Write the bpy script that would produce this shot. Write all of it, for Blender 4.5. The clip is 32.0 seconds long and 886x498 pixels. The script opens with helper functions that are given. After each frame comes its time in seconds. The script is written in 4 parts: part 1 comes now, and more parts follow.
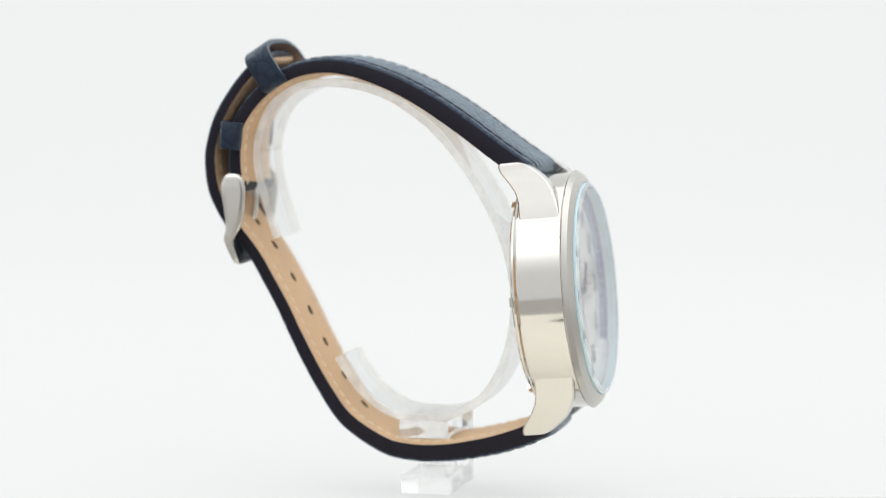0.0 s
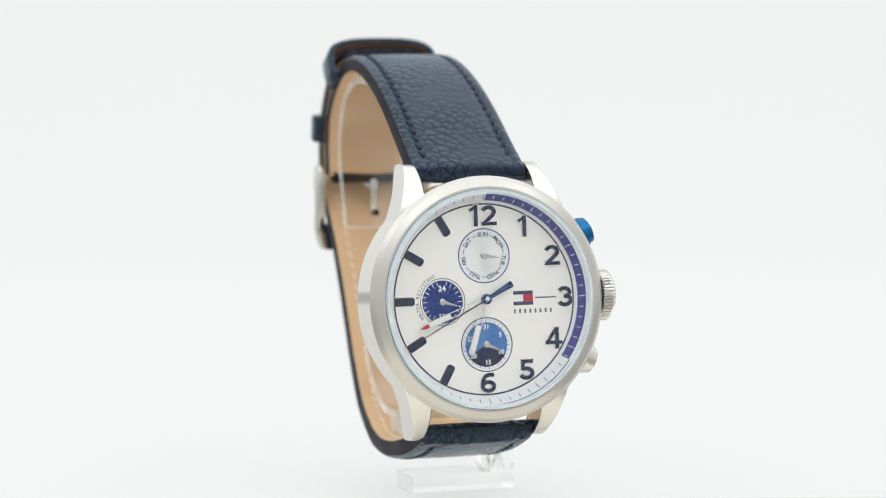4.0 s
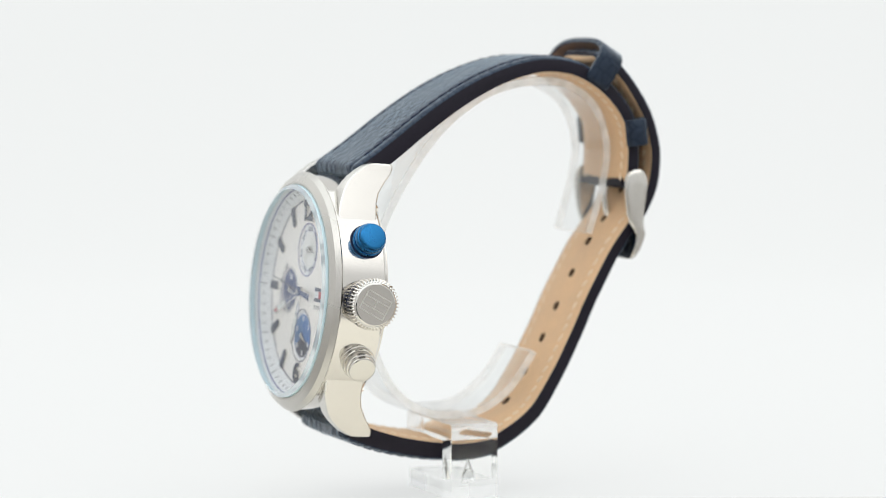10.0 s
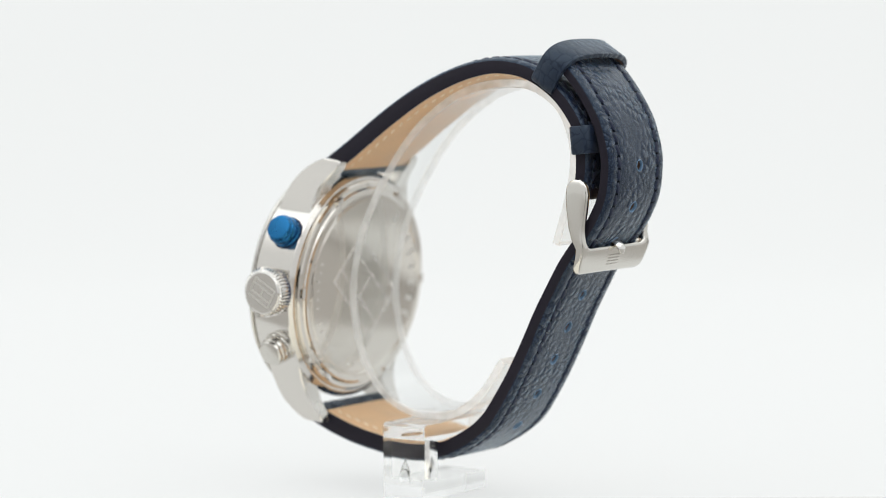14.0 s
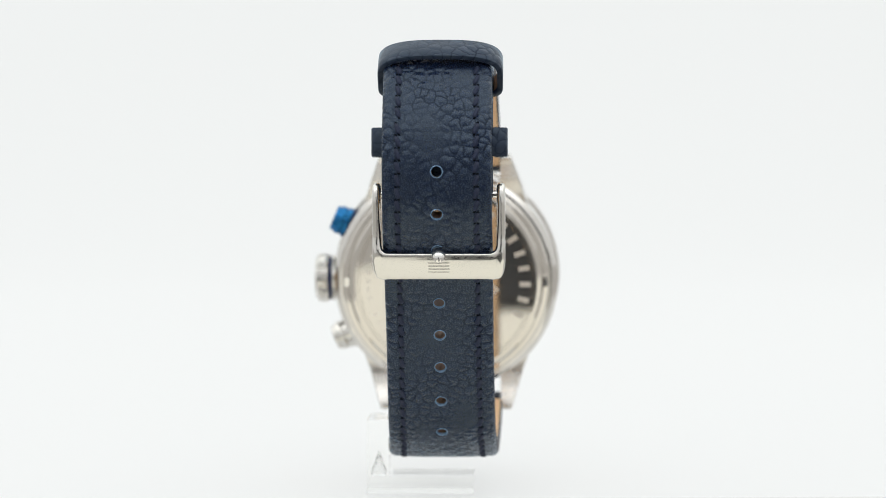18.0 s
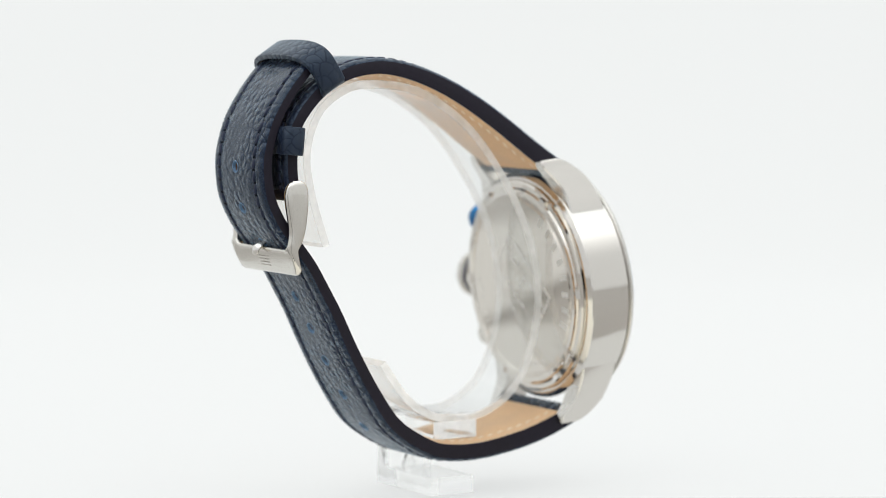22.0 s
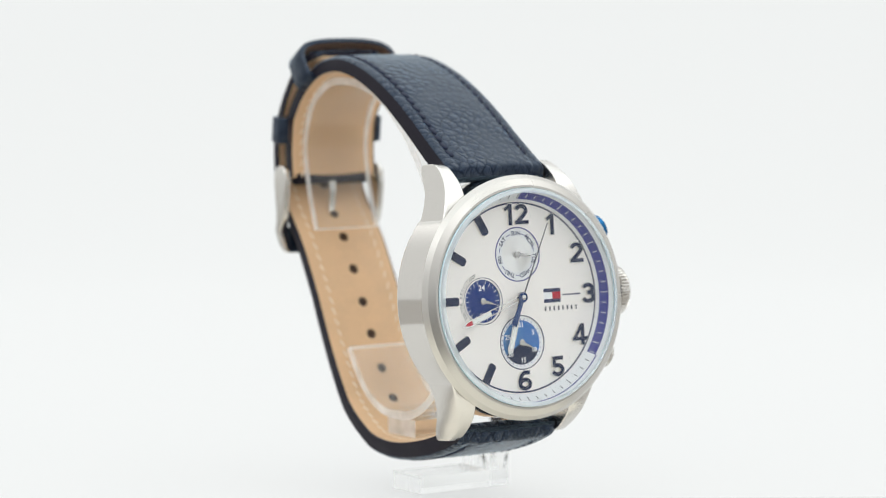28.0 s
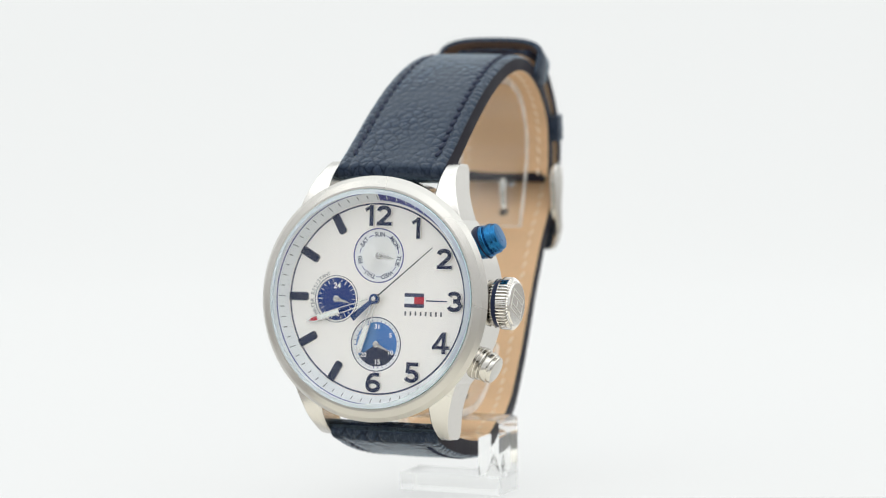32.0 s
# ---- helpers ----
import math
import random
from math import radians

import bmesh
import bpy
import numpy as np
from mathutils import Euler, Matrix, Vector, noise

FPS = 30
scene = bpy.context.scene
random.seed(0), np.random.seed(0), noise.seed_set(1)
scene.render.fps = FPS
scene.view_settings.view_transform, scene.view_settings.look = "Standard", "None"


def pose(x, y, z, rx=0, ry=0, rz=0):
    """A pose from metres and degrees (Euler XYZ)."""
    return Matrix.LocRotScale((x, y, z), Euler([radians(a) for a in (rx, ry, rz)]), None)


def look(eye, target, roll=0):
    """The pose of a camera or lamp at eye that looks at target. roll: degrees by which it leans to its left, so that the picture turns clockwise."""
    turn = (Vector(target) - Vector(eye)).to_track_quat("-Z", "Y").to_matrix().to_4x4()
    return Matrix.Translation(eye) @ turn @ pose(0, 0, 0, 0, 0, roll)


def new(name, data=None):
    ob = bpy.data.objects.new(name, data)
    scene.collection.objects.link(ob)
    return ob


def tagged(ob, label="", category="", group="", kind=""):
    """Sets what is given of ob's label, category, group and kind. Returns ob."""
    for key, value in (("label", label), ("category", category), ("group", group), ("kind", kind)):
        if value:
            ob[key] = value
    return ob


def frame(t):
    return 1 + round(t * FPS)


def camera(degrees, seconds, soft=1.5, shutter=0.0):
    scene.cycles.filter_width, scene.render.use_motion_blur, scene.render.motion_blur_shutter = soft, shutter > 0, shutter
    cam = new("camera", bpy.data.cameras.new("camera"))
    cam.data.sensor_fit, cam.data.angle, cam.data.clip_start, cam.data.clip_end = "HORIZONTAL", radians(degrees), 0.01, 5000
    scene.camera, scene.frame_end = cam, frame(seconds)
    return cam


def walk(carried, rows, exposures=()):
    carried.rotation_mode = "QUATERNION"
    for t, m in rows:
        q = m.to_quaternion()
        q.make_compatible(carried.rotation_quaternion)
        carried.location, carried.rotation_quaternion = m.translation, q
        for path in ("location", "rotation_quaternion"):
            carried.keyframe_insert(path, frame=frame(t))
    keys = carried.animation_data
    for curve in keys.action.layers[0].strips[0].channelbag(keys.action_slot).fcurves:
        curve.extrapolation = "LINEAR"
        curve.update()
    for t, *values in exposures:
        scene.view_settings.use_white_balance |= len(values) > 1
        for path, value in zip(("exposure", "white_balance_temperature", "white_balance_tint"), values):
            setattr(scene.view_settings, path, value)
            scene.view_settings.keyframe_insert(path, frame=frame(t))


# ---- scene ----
cam = camera(17.39, 32.0, soft=0.8)
EYE = (0.0, -0.56, 0.0915)
PITCH, YAW = radians(4.52), radians(0.082)
AIM = (EYE[0] + math.sin(YAW) * math.cos(PITCH), EYE[1] + math.cos(YAW) * math.cos(PITCH), EYE[2] - math.sin(PITCH))
walk(cam, [(0.0, look(EYE, AIM, -0.19)), (32.0, look(EYE, AIM, -0.19))])
cam.data.dof.use_dof = True
cam.data.dof.focus_distance = 0.528
cam.data.dof.aperture_fstop = 14.0

# turntable: one turn in 25.037 s, face square to the lens at 5.43 s
PERIOD, SQUARE = 25.037, 5.43
FLOOR = 91.5
MM = Matrix.Scale(0.001, 4)


def table_pose(t):
    turn = Matrix.Rotation(-2 * math.pi * (t - SQUARE) / PERIOD, 4, "Z")
    return turn @ Matrix.Translation((-0.00078, 0, 0)) @ Matrix.Rotation(radians(-1.1), 4, "Z")


# ---- world and light: an added, unseen white light tent whose cloths glow in place of lamps ----
world = bpy.data.worlds.new("studio")
world.use_nodes = True
scene.world = world
world.node_tree.nodes["Background"].inputs[0].default_value = (0.9, 0.95, 1.0, 1)
world.node_tree.nodes["Background"].inputs[1].default_value = 0.02
# glow put into each cloth and sheet at the table and at its upper edge: no lamps stand outside
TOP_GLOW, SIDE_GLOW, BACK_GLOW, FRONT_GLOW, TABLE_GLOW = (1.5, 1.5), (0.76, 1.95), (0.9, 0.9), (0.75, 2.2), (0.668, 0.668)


# ---- materials ----
def material(name):
    m = bpy.data.materials.new(name)
    m.use_nodes = True
    nodes, links = m.node_tree.nodes, m.node_tree.links
    return m, nodes, links, nodes["Principled BSDF"]


def surface(name, color, rough=0.5, metal=0.0, grain=900.0, bump=0.05, vary=0.12, stretch=(1, 1, 1), rough_vary=0.08, coat=0.0, depth=0.00005, ior=1.5):
    """Colour with broad and fine variation, a fine bump and uneven gloss."""
    m, nodes, links, bsdf = material(name)
    tex = nodes.new("ShaderNodeTexCoord")
    mapping = nodes.new("ShaderNodeMapping")
    mapping.inputs["Scale"].default_value = stretch
    links.new(tex.outputs["Object"], mapping.inputs["Vector"])
    fine = nodes.new("ShaderNodeTexNoise")
    fine.inputs["Scale"].default_value, fine.inputs["Detail"].default_value = grain, 4
    broad = nodes.new("ShaderNodeTexNoise")
    broad.inputs["Scale"].default_value, broad.inputs["Detail"].default_value = grain * 0.08, 3
    links.new(mapping.outputs[0], fine.inputs["Vector"])
    links.new(tex.outputs["Object"], broad.inputs["Vector"])
    both = nodes.new("ShaderNodeMath")
    both.operation = "ADD"
    links.new(fine.outputs["Fac"], both.inputs[0])
    links.new(broad.outputs["Fac"], both.inputs[1])
    ramp = nodes.new("ShaderNodeMapRange")
    ramp.inputs["From Min"].default_value, ramp.inputs["From Max"].default_value = 0.6, 1.4
    ramp.inputs["To Min"].default_value, ramp.inputs["To Max"].default_value = 1 - vary, 1 + vary
    links.new(both.outputs[0], ramp.inputs["Value"])
    mix = nodes.new("ShaderNodeVectorMath")
    mix.operation = "SCALE"
    mix.inputs[0].default_value = color
    links.new(ramp.outputs[0], mix.inputs["Scale"])
    links.new(mix.outputs[0], bsdf.inputs["Base Color"])
    gloss = nodes.new("ShaderNodeMapRange")
    gloss.inputs["From Min"].default_value, gloss.inputs["From Max"].default_value = 0.3, 0.7
    gloss.inputs["To Min"].default_value, gloss.inputs["To Max"].default_value = max(0.0, rough - rough_vary * rough * 2), rough + rough_vary * rough * 2
    links.new(broad.outputs["Fac"], gloss.inputs["Value"])
    links.new(gloss.outputs[0], bsdf.inputs["Roughness"])
    bsdf.inputs["Metallic"].default_value = metal
    bsdf.inputs["IOR"].default_value = ior
    bsdf.inputs["Coat Weight"].default_value = coat
    if bump:
        b = nodes.new("ShaderNodeBump")
        b.inputs["Strength"].default_value, b.inputs["Distance"].default_value = bump, depth
        links.new(fine.outputs["Fac"], b.inputs["Height"])
        links.new(b.outputs[0], bsdf.inputs["Normal"])
    return m


def leather(name, color, crease_shade, cell=1.5, strength=0.8, rough=0.42, depth=0.0003, sheen=0.1):
    """Tumbled hide: soft uneven pebbles about cell millimetres wide, cross wrinkles and a fine pore grain."""
    m, nodes, links, bsdf = material(name)
    tex = nodes.new("ShaderNodeTexCoord")

    def noise(scale, detail, stretch=(1, 1, 1)):
        mapping = nodes.new("ShaderNodeMapping")
        mapping.inputs["Scale"].default_value = stretch
        links.new(tex.outputs["UV"], mapping.inputs["Vector"])
        n = nodes.new("ShaderNodeTexNoise")
        n.inputs["Scale"].default_value, n.inputs["Detail"].default_value = scale, detail
        links.new(mapping.outputs[0], n.inputs["Vector"])
        return n

    def span(value, a, b, c, d, smooth=False):
        r = nodes.new("ShaderNodeMapRange")
        if smooth:
            r.interpolation_type = "SMOOTHERSTEP"
        for key, v in zip(("From Min", "From Max", "To Min", "To Max"), (a, b, c, d)):
            r.inputs[key].default_value = v
        links.new(value, r.inputs["Value"])
        return r.outputs[0]

    def calc(op, a, b, c=None):
        n = nodes.new("ShaderNodeMath")
        n.operation = op
        for k, v in enumerate((a, b, c)):
            if v is None:
                continue
            if isinstance(v, (int, float)):
                n.inputs[k].default_value = v
            else:
                links.new(v, n.inputs[k])
        return n.outputs[0]

    warp = noise(0.7 / cell, 3)
    push = nodes.new("ShaderNodeVectorMath")
    push.operation = "MULTIPLY_ADD"
    push.inputs[1].default_value = (cell * 1.1, cell * 1.1, 0)
    links.new(warp.outputs["Color"], push.inputs[0])
    drawn = nodes.new("ShaderNodeMapping")
    drawn.inputs["Scale"].default_value = (0.95, 0.92, 1.0)
    links.new(tex.outputs["UV"], drawn.inputs["Vector"])
    links.new(drawn.outputs[0], push.inputs[2])
    pair = []
    for feature in ("DISTANCE_TO_EDGE", "SMOOTH_F1"):
        v = nodes.new("ShaderNodeTexVoronoi")
        v.voronoi_dimensions, v.feature = "2D", feature
        v.inputs["Scale"].default_value, v.inputs["Randomness"].default_value = 1 / cell, 0.95
        links.new(push.outputs[0], v.inputs["Vector"])
        pair.append(v)
    pair[1].inputs["Smoothness"].default_value = 0.45
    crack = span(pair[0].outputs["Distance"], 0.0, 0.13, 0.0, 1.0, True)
    dome = span(pair[0].outputs["Distance"], 0.0, 0.5, 0.0, 1.0)
    pebble = calc("MULTIPLY_ADD", dome, 0.42, span(pair[1].outputs["Distance"], 0.0, 0.75, 0.55, 0.0, True))
    swell = noise(0.16 / cell, 2).outputs["Fac"]
    patch = span(swell, 0.36, 0.62, 0.16, 1.0)
    fold = noise(0.4 / cell, 2, (1.0, 0.45, 1.0)).outputs["Fac"]
    pores = noise(6 / cell, 4).outputs["Fac"]
    height = calc("MULTIPLY_ADD", pebble, patch, calc("MULTIPLY", fold, 0.5))
    height = calc("MULTIPLY_ADD", pores, 0.14, height)
    b = nodes.new("ShaderNodeBump")
    b.inputs["Strength"].default_value, b.inputs["Distance"].default_value = strength, depth
    links.new(height, b.inputs["Height"])
    links.new(b.outputs[0], bsdf.inputs["Normal"])
    # shade between the pebbles put into the colour, and the specular level cut there
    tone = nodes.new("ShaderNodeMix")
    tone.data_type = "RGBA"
    tone.inputs["A"].default_value, tone.inputs["B"].default_value = (*crease_shade, 1), (*color, 1)
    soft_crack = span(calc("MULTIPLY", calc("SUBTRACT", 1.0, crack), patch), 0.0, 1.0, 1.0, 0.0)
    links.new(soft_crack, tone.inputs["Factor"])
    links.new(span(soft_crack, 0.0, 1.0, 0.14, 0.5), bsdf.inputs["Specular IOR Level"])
    out = nodes.new("ShaderNodeVectorMath")
    out.operation = "SCALE"
    links.new(tone.outputs["Result"], out.inputs[0])
    links.new(span(swell, 0.3, 0.7, 0.8, 1.2), out.inputs["Scale"])
    links.new(out.outputs[0], bsdf.inputs["Base Color"])
    links.new(span(pores, 0.3, 0.7, rough - 0.06, rough + 0.1), bsdf.inputs["Roughness"])
    bsdf.inputs["IOR"].default_value = 1.52
    bsdf.inputs["Specular Tint"].default_value = (0.72, 0.88, 1.0, 1)
    bsdf.inputs["Sheen Weight"].default_value, bsdf.inputs["Sheen Roughness"].default_value = sheen, 0.35
    bsdf.inputs["Sheen Tint"].default_value = (0.54, 0.80, 1.0, 1)
    return m


def glass(name, color, ior, rough=0.0, clear=1.0):
    m, nodes, links, bsdf = material(name)
    bsdf.inputs["Base Color"].default_value = (*color, 1)
    bsdf.inputs["Transmission Weight"].default_value = clear
    bsdf.inputs["Roughness"].default_value = rough
    bsdf.inputs["IOR"].default_value = ior
    return m


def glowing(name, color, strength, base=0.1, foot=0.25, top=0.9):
    """Tent cloth or opal sheet with light put in as emission, rising from its low to its high glow, faintly uneven."""
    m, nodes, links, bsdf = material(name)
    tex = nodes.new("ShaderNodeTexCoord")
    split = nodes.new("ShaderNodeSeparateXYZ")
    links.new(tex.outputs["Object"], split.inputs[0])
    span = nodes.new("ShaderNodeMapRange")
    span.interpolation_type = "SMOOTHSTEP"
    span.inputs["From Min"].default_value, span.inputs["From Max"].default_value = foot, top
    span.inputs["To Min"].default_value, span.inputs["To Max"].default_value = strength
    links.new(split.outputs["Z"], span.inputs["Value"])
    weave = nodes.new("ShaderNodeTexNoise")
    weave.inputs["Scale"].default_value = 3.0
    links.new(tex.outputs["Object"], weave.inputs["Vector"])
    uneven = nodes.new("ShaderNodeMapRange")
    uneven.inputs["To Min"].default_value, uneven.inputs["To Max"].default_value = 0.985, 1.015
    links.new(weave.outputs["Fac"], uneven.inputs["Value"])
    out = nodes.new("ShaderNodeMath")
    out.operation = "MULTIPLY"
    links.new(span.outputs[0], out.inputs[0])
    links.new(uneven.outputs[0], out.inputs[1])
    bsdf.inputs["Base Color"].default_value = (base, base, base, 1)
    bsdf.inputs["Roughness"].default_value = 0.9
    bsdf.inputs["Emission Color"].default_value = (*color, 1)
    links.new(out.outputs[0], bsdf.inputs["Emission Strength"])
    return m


BEZEL = surface("turned_bezel_steel", (0.56, 0.54, 0.505), 0.28, 1.0, 300, 0.0, 0.012, rough_vary=0.04)
turned = BEZEL.node_tree.nodes.new("ShaderNodeTangent")
turned.direction_type, turned.axis = "RADIAL", "Z"
BEZEL.node_tree.links.new(turned.outputs[0], BEZEL.node_tree.nodes["Principled BSDF"].inputs["Tangent"])
BEZEL.node_tree.nodes["Principled BSDF"].inputs["Anisotropic"].default_value = 0.45
FLANK = surface("polished_flank_steel", (0.675, 0.648, 0.608), 0.10, 1.0, 900, 0.0, 0.012)
LUG = surface("lug_steel", (0.68, 0.66, 0.625), 0.26, 1.0, 900, 0.0, 0.012)
SATIN = surface("satin_steel", (0.64, 0.618, 0.575), 0.17, 1.0, 6000, 0.0, 0.012)
POLISHED = surface("polished_steel", (0.74, 0.722, 0.69), 0.07, 1.0, 800, 0.0, 0.03)
MIRROR = surface("mirror_steel", (0.70, 0.68, 0.645), 0.05, 1.0, 800, 0.0, 0.03)
BACK_STEEL = surface("back_steel", (0.645, 0.61, 0.56), 0.055, 1.0, 6000, 0.0, 0.012)
FAINT = surface("faintly_etched_steel", (0.72, 0.69, 0.655), 0.26, 1.0, 5000, 0.0, 0.03)
ETCH = surface("etched_steel", (0.64, 0.62, 0.585), 0.36, 1.0, 5000, 0.0, 0.03)
BLUE_METAL = surface("blue_anodised_metal", (0.022, 0.145, 0.33), 0.27, 1.0, 3000, 0.0, 0.08)
DIAL = surface("silver_white_dial", (0.945, 0.905, 0.855), 0.5, 0.3, 9000, 0.0, 0.03)
WHITE = surface("white_print", (0.84, 0.85, 0.85), 0.5, 0.0, 4000, 0.0, 0.02)
NAVY = surface("navy_lacquer", (0.010, 0.017, 0.052), 0.35, 0.0, 3000, 0.02, 0.1, ior=1.3)
NAVY_PRINT = surface("navy_print", (0.02, 0.03, 0.09), 0.45, 0.0, 3000, 0.0, 0.1)
TRACK_BLUE = surface("track_blue", (0.035, 0.04, 0.24), 0.4, 0.0, 3000, 0.0, 0.08)
ROYAL = surface("royal_blue_sunray", (0.005, 0.034, 0.20), 0.34, 0.6, 4000, 0.0, 0.05)
SKY = surface("sky_blue_lacquer", (0.035, 0.16, 0.45), 0.35, 0.0, 3000, 0.0, 0.06)
SKY_SHINE = surface("sky_blue_reflection", (0.07, 0.21, 0.47), 0.35, 0.0, 3000, 0.0, 0.06)
STEEL_HAND = surface("small_hand_steel", (0.50, 0.49, 0.47), 0.2, 1.0, 3000, 0.0, 0.04)
NEEDLE = surface("dark_grey_needle", (0.07, 0.075, 0.085), 0.35, 0.5, 3000, 0.0, 0.08)
HAND_BLUE = surface("blued_hand", (0.02, 0.05, 0.16), 0.28, 0.3, 3000, 0.0, 0.08)
RED = surface("red_lacquer", (0.45, 0.010, 0.028), 0.35, 0.0, 3000, 0.0, 0.06)
LUME = surface("white_lume", (0.80, 0.82, 0.78), 0.6, 0.0, 6000, 0.03, 0.03)
GREY_PRINT = surface("grey_print", (0.10, 0.10, 0.11), 0.5, 0.0, 3000, 0.0, 0.08)
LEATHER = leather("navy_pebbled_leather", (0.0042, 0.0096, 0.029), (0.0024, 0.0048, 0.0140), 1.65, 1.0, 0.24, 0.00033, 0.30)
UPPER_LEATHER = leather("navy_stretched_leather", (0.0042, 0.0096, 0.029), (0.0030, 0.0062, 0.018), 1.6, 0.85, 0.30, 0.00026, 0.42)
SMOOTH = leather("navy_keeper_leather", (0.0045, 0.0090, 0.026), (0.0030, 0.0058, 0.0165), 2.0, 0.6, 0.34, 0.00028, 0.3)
EDGE = surface("dark_edge_paint", (0.0125, 0.0105, 0.0175), 0.55, 0.0, 1500, 0.25, 0.2, ior=1.25)
TAN = surface("tan_lining_leather", (0.69, 0.462, 0.27), 0.62, 0.0, 2600, 0.35, 0.10, depth=0.0001)
KEEPER_LINING = surface("brown_keeper_lining", (0.24, 0.145, 0.095), 0.65, 0.0, 2600, 0.3, 0.12, depth=0.0001)
THREAD = surface("navy_thread", (0.004, 0.010, 0.034), 0.7, 0.0, 9000, 0.4, 0.2)
PIT = surface("needle_hole_shade", (0.002, 0.003, 0.006), 0.9, 0.0, 3000, 0.0, 0.1, ior=1.1)
CREAM_THREAD = surface("cream_thread", (0.78, 0.64, 0.48), 0.75, 0.0, 9000, 0.4, 0.1)
RIM = surface("hole_rim", (0.16, 0.27, 0.42), 0.5, 0.0, 4000, 0.2, 0.15)
HOLE = surface("hole_edge", (0.16, 0.095, 0.06), 0.6, 0.0, 4000, 0.2, 0.15)
ACRYLIC = glass("clear_acrylic", (0.985, 0.99, 0.985), 1.40, 0.0, 1.0)
BORE = glass("drilled_acrylic", (1.0, 1.0, 1.0), 1.3)


def pane(name, color, base_gloss):
    """A thin clear pane: see-through, with a mirror gloss that rises at flat angles."""
    m, nodes, links, bsdf = material(name)
    nodes.remove(bsdf)
    clear, pane_shine, blend_in, rim_gloss = nodes.new("ShaderNodeBsdfTransparent"), nodes.new("ShaderNodeBsdfGlossy"), nodes.new("ShaderNodeMixShader"), nodes.new("ShaderNodeLayerWeight")
    clear.inputs["Color"].default_value = (*color, 1)
    pane_shine.inputs["Roughness"].default_value = 0.0
    rim_gloss.inputs["Blend"].default_value = 0.5
    steep, shine = nodes.new("ShaderNodeMath"), nodes.new("ShaderNodeMath")
    steep.operation, shine.operation = "POWER", "MULTIPLY_ADD"
    steep.inputs[1].default_value, shine.inputs[1].default_value, shine.inputs[2].default_value = 5.0, 0.92, base_gloss
    links.new(rim_gloss.outputs["Facing"], steep.inputs[0])
    links.new(steep.outputs[0], shine.inputs[0])
    links.new(shine.outputs[0], blend_in.inputs[0])
    links.new(clear.outputs[0], blend_in.inputs[1])
    links.new(pane_shine.outputs[0], blend_in.inputs[2])
    links.new(blend_in.outputs[0], nodes["Material Output"].inputs["Surface"])
    return m


def milky_edge(name, color, clearness):
    """A milky acrylic edge, letting part of the light through; on the cuff its white stands for refracted light."""
    m, nodes, links, bsdf = material(name)
    nodes.remove(bsdf)
    clear, milk, through_light, body, blend_in = nodes.new("ShaderNodeBsdfTransparent"), nodes.new("ShaderNodeBsdfDiffuse"), nodes.new("ShaderNodeBsdfTranslucent"), nodes.new("ShaderNodeMixShader"), nodes.new("ShaderNodeMixShader")
    streak, tex, amount = nodes.new("ShaderNodeTexNoise"), nodes.new("ShaderNodeTexCoord"), nodes.new("ShaderNodeMapRange")
    streak.inputs["Scale"].default_value = 260.0
    amount.inputs["To Min"].default_value, amount.inputs["To Max"].default_value = clearness + 0.25, clearness - 0.25
    links.new(tex.outputs["Object"], streak.inputs["Vector"])
    links.new(streak.outputs["Fac"], amount.inputs["Value"])
    milk.inputs["Color"].default_value = through_light.inputs["Color"].default_value = (*color, 1)
    body.inputs[0].default_value = 0.5
    links.new(milk.outputs[0], body.inputs[1])
    links.new(through_light.outputs[0], body.inputs[2])
    links.new(amount.outputs[0], blend_in.inputs[0])
    links.new(body.outputs[0], blend_in.inputs[1])
    links.new(clear.outputs[0], blend_in.inputs[2])
    links.new(blend_in.outputs[0], nodes["Material Output"].inputs["Surface"])
    return m


CRYSTAL = pane("mineral_crystal", (0.99, 0.995, 1.0), 0.03)
SHEET = pane("thin_acrylic_sheet", (0.965, 0.97, 0.968), 0.035)
MILKY = milky_edge("milky_acrylic_edge", (0.985, 0.99, 0.985), 0.52)
CHAMFER = glass("ground_crystal_chamfer", (0.79, 0.88, 0.92), 1.5, 0.25, 0.6)
# emission put into the white sweep keeps it even and nearly free of shadow
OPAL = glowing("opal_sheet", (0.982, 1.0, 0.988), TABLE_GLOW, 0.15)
TABLE = surface("grey_table", (0.385, 0.365, 0.345), 0.5, 0.0, 200, 0.05, 0.05)
CREAM = surface("cream_card", (0.91, 0.872, 0.775), 0.6, 0.0, 200, 0.05, 0.03)
# cloth emission brightens with height, imitating the falloff of high lamps
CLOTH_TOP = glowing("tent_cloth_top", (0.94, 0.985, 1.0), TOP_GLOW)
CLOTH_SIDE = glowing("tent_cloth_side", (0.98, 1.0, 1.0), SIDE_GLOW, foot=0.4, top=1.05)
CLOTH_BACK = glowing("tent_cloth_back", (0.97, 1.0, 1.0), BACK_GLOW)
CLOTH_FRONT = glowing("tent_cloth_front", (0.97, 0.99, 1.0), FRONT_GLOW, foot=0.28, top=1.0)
GROUND = surface("ground_glass_edge", (0.62, 0.78, 0.84), 0.6, 0.0, 3000, 0.0, 0.04)
BLACK = surface("matte_black", (0.012, 0.012, 0.013), 0.9, 0.0, 300, 0.2, 0.2)


# ---- mesh helpers; all watch geometry is in millimetres ----
TILT = radians(5.25)
CASE = Matrix(((1, 0, 0, 0), (0, math.sin(TILT), -math.cos(TILT), -28.0), (0, math.cos(TILT), math.sin(TILT), -51.5 + FLOOR), (0, 0, 0, 1)))
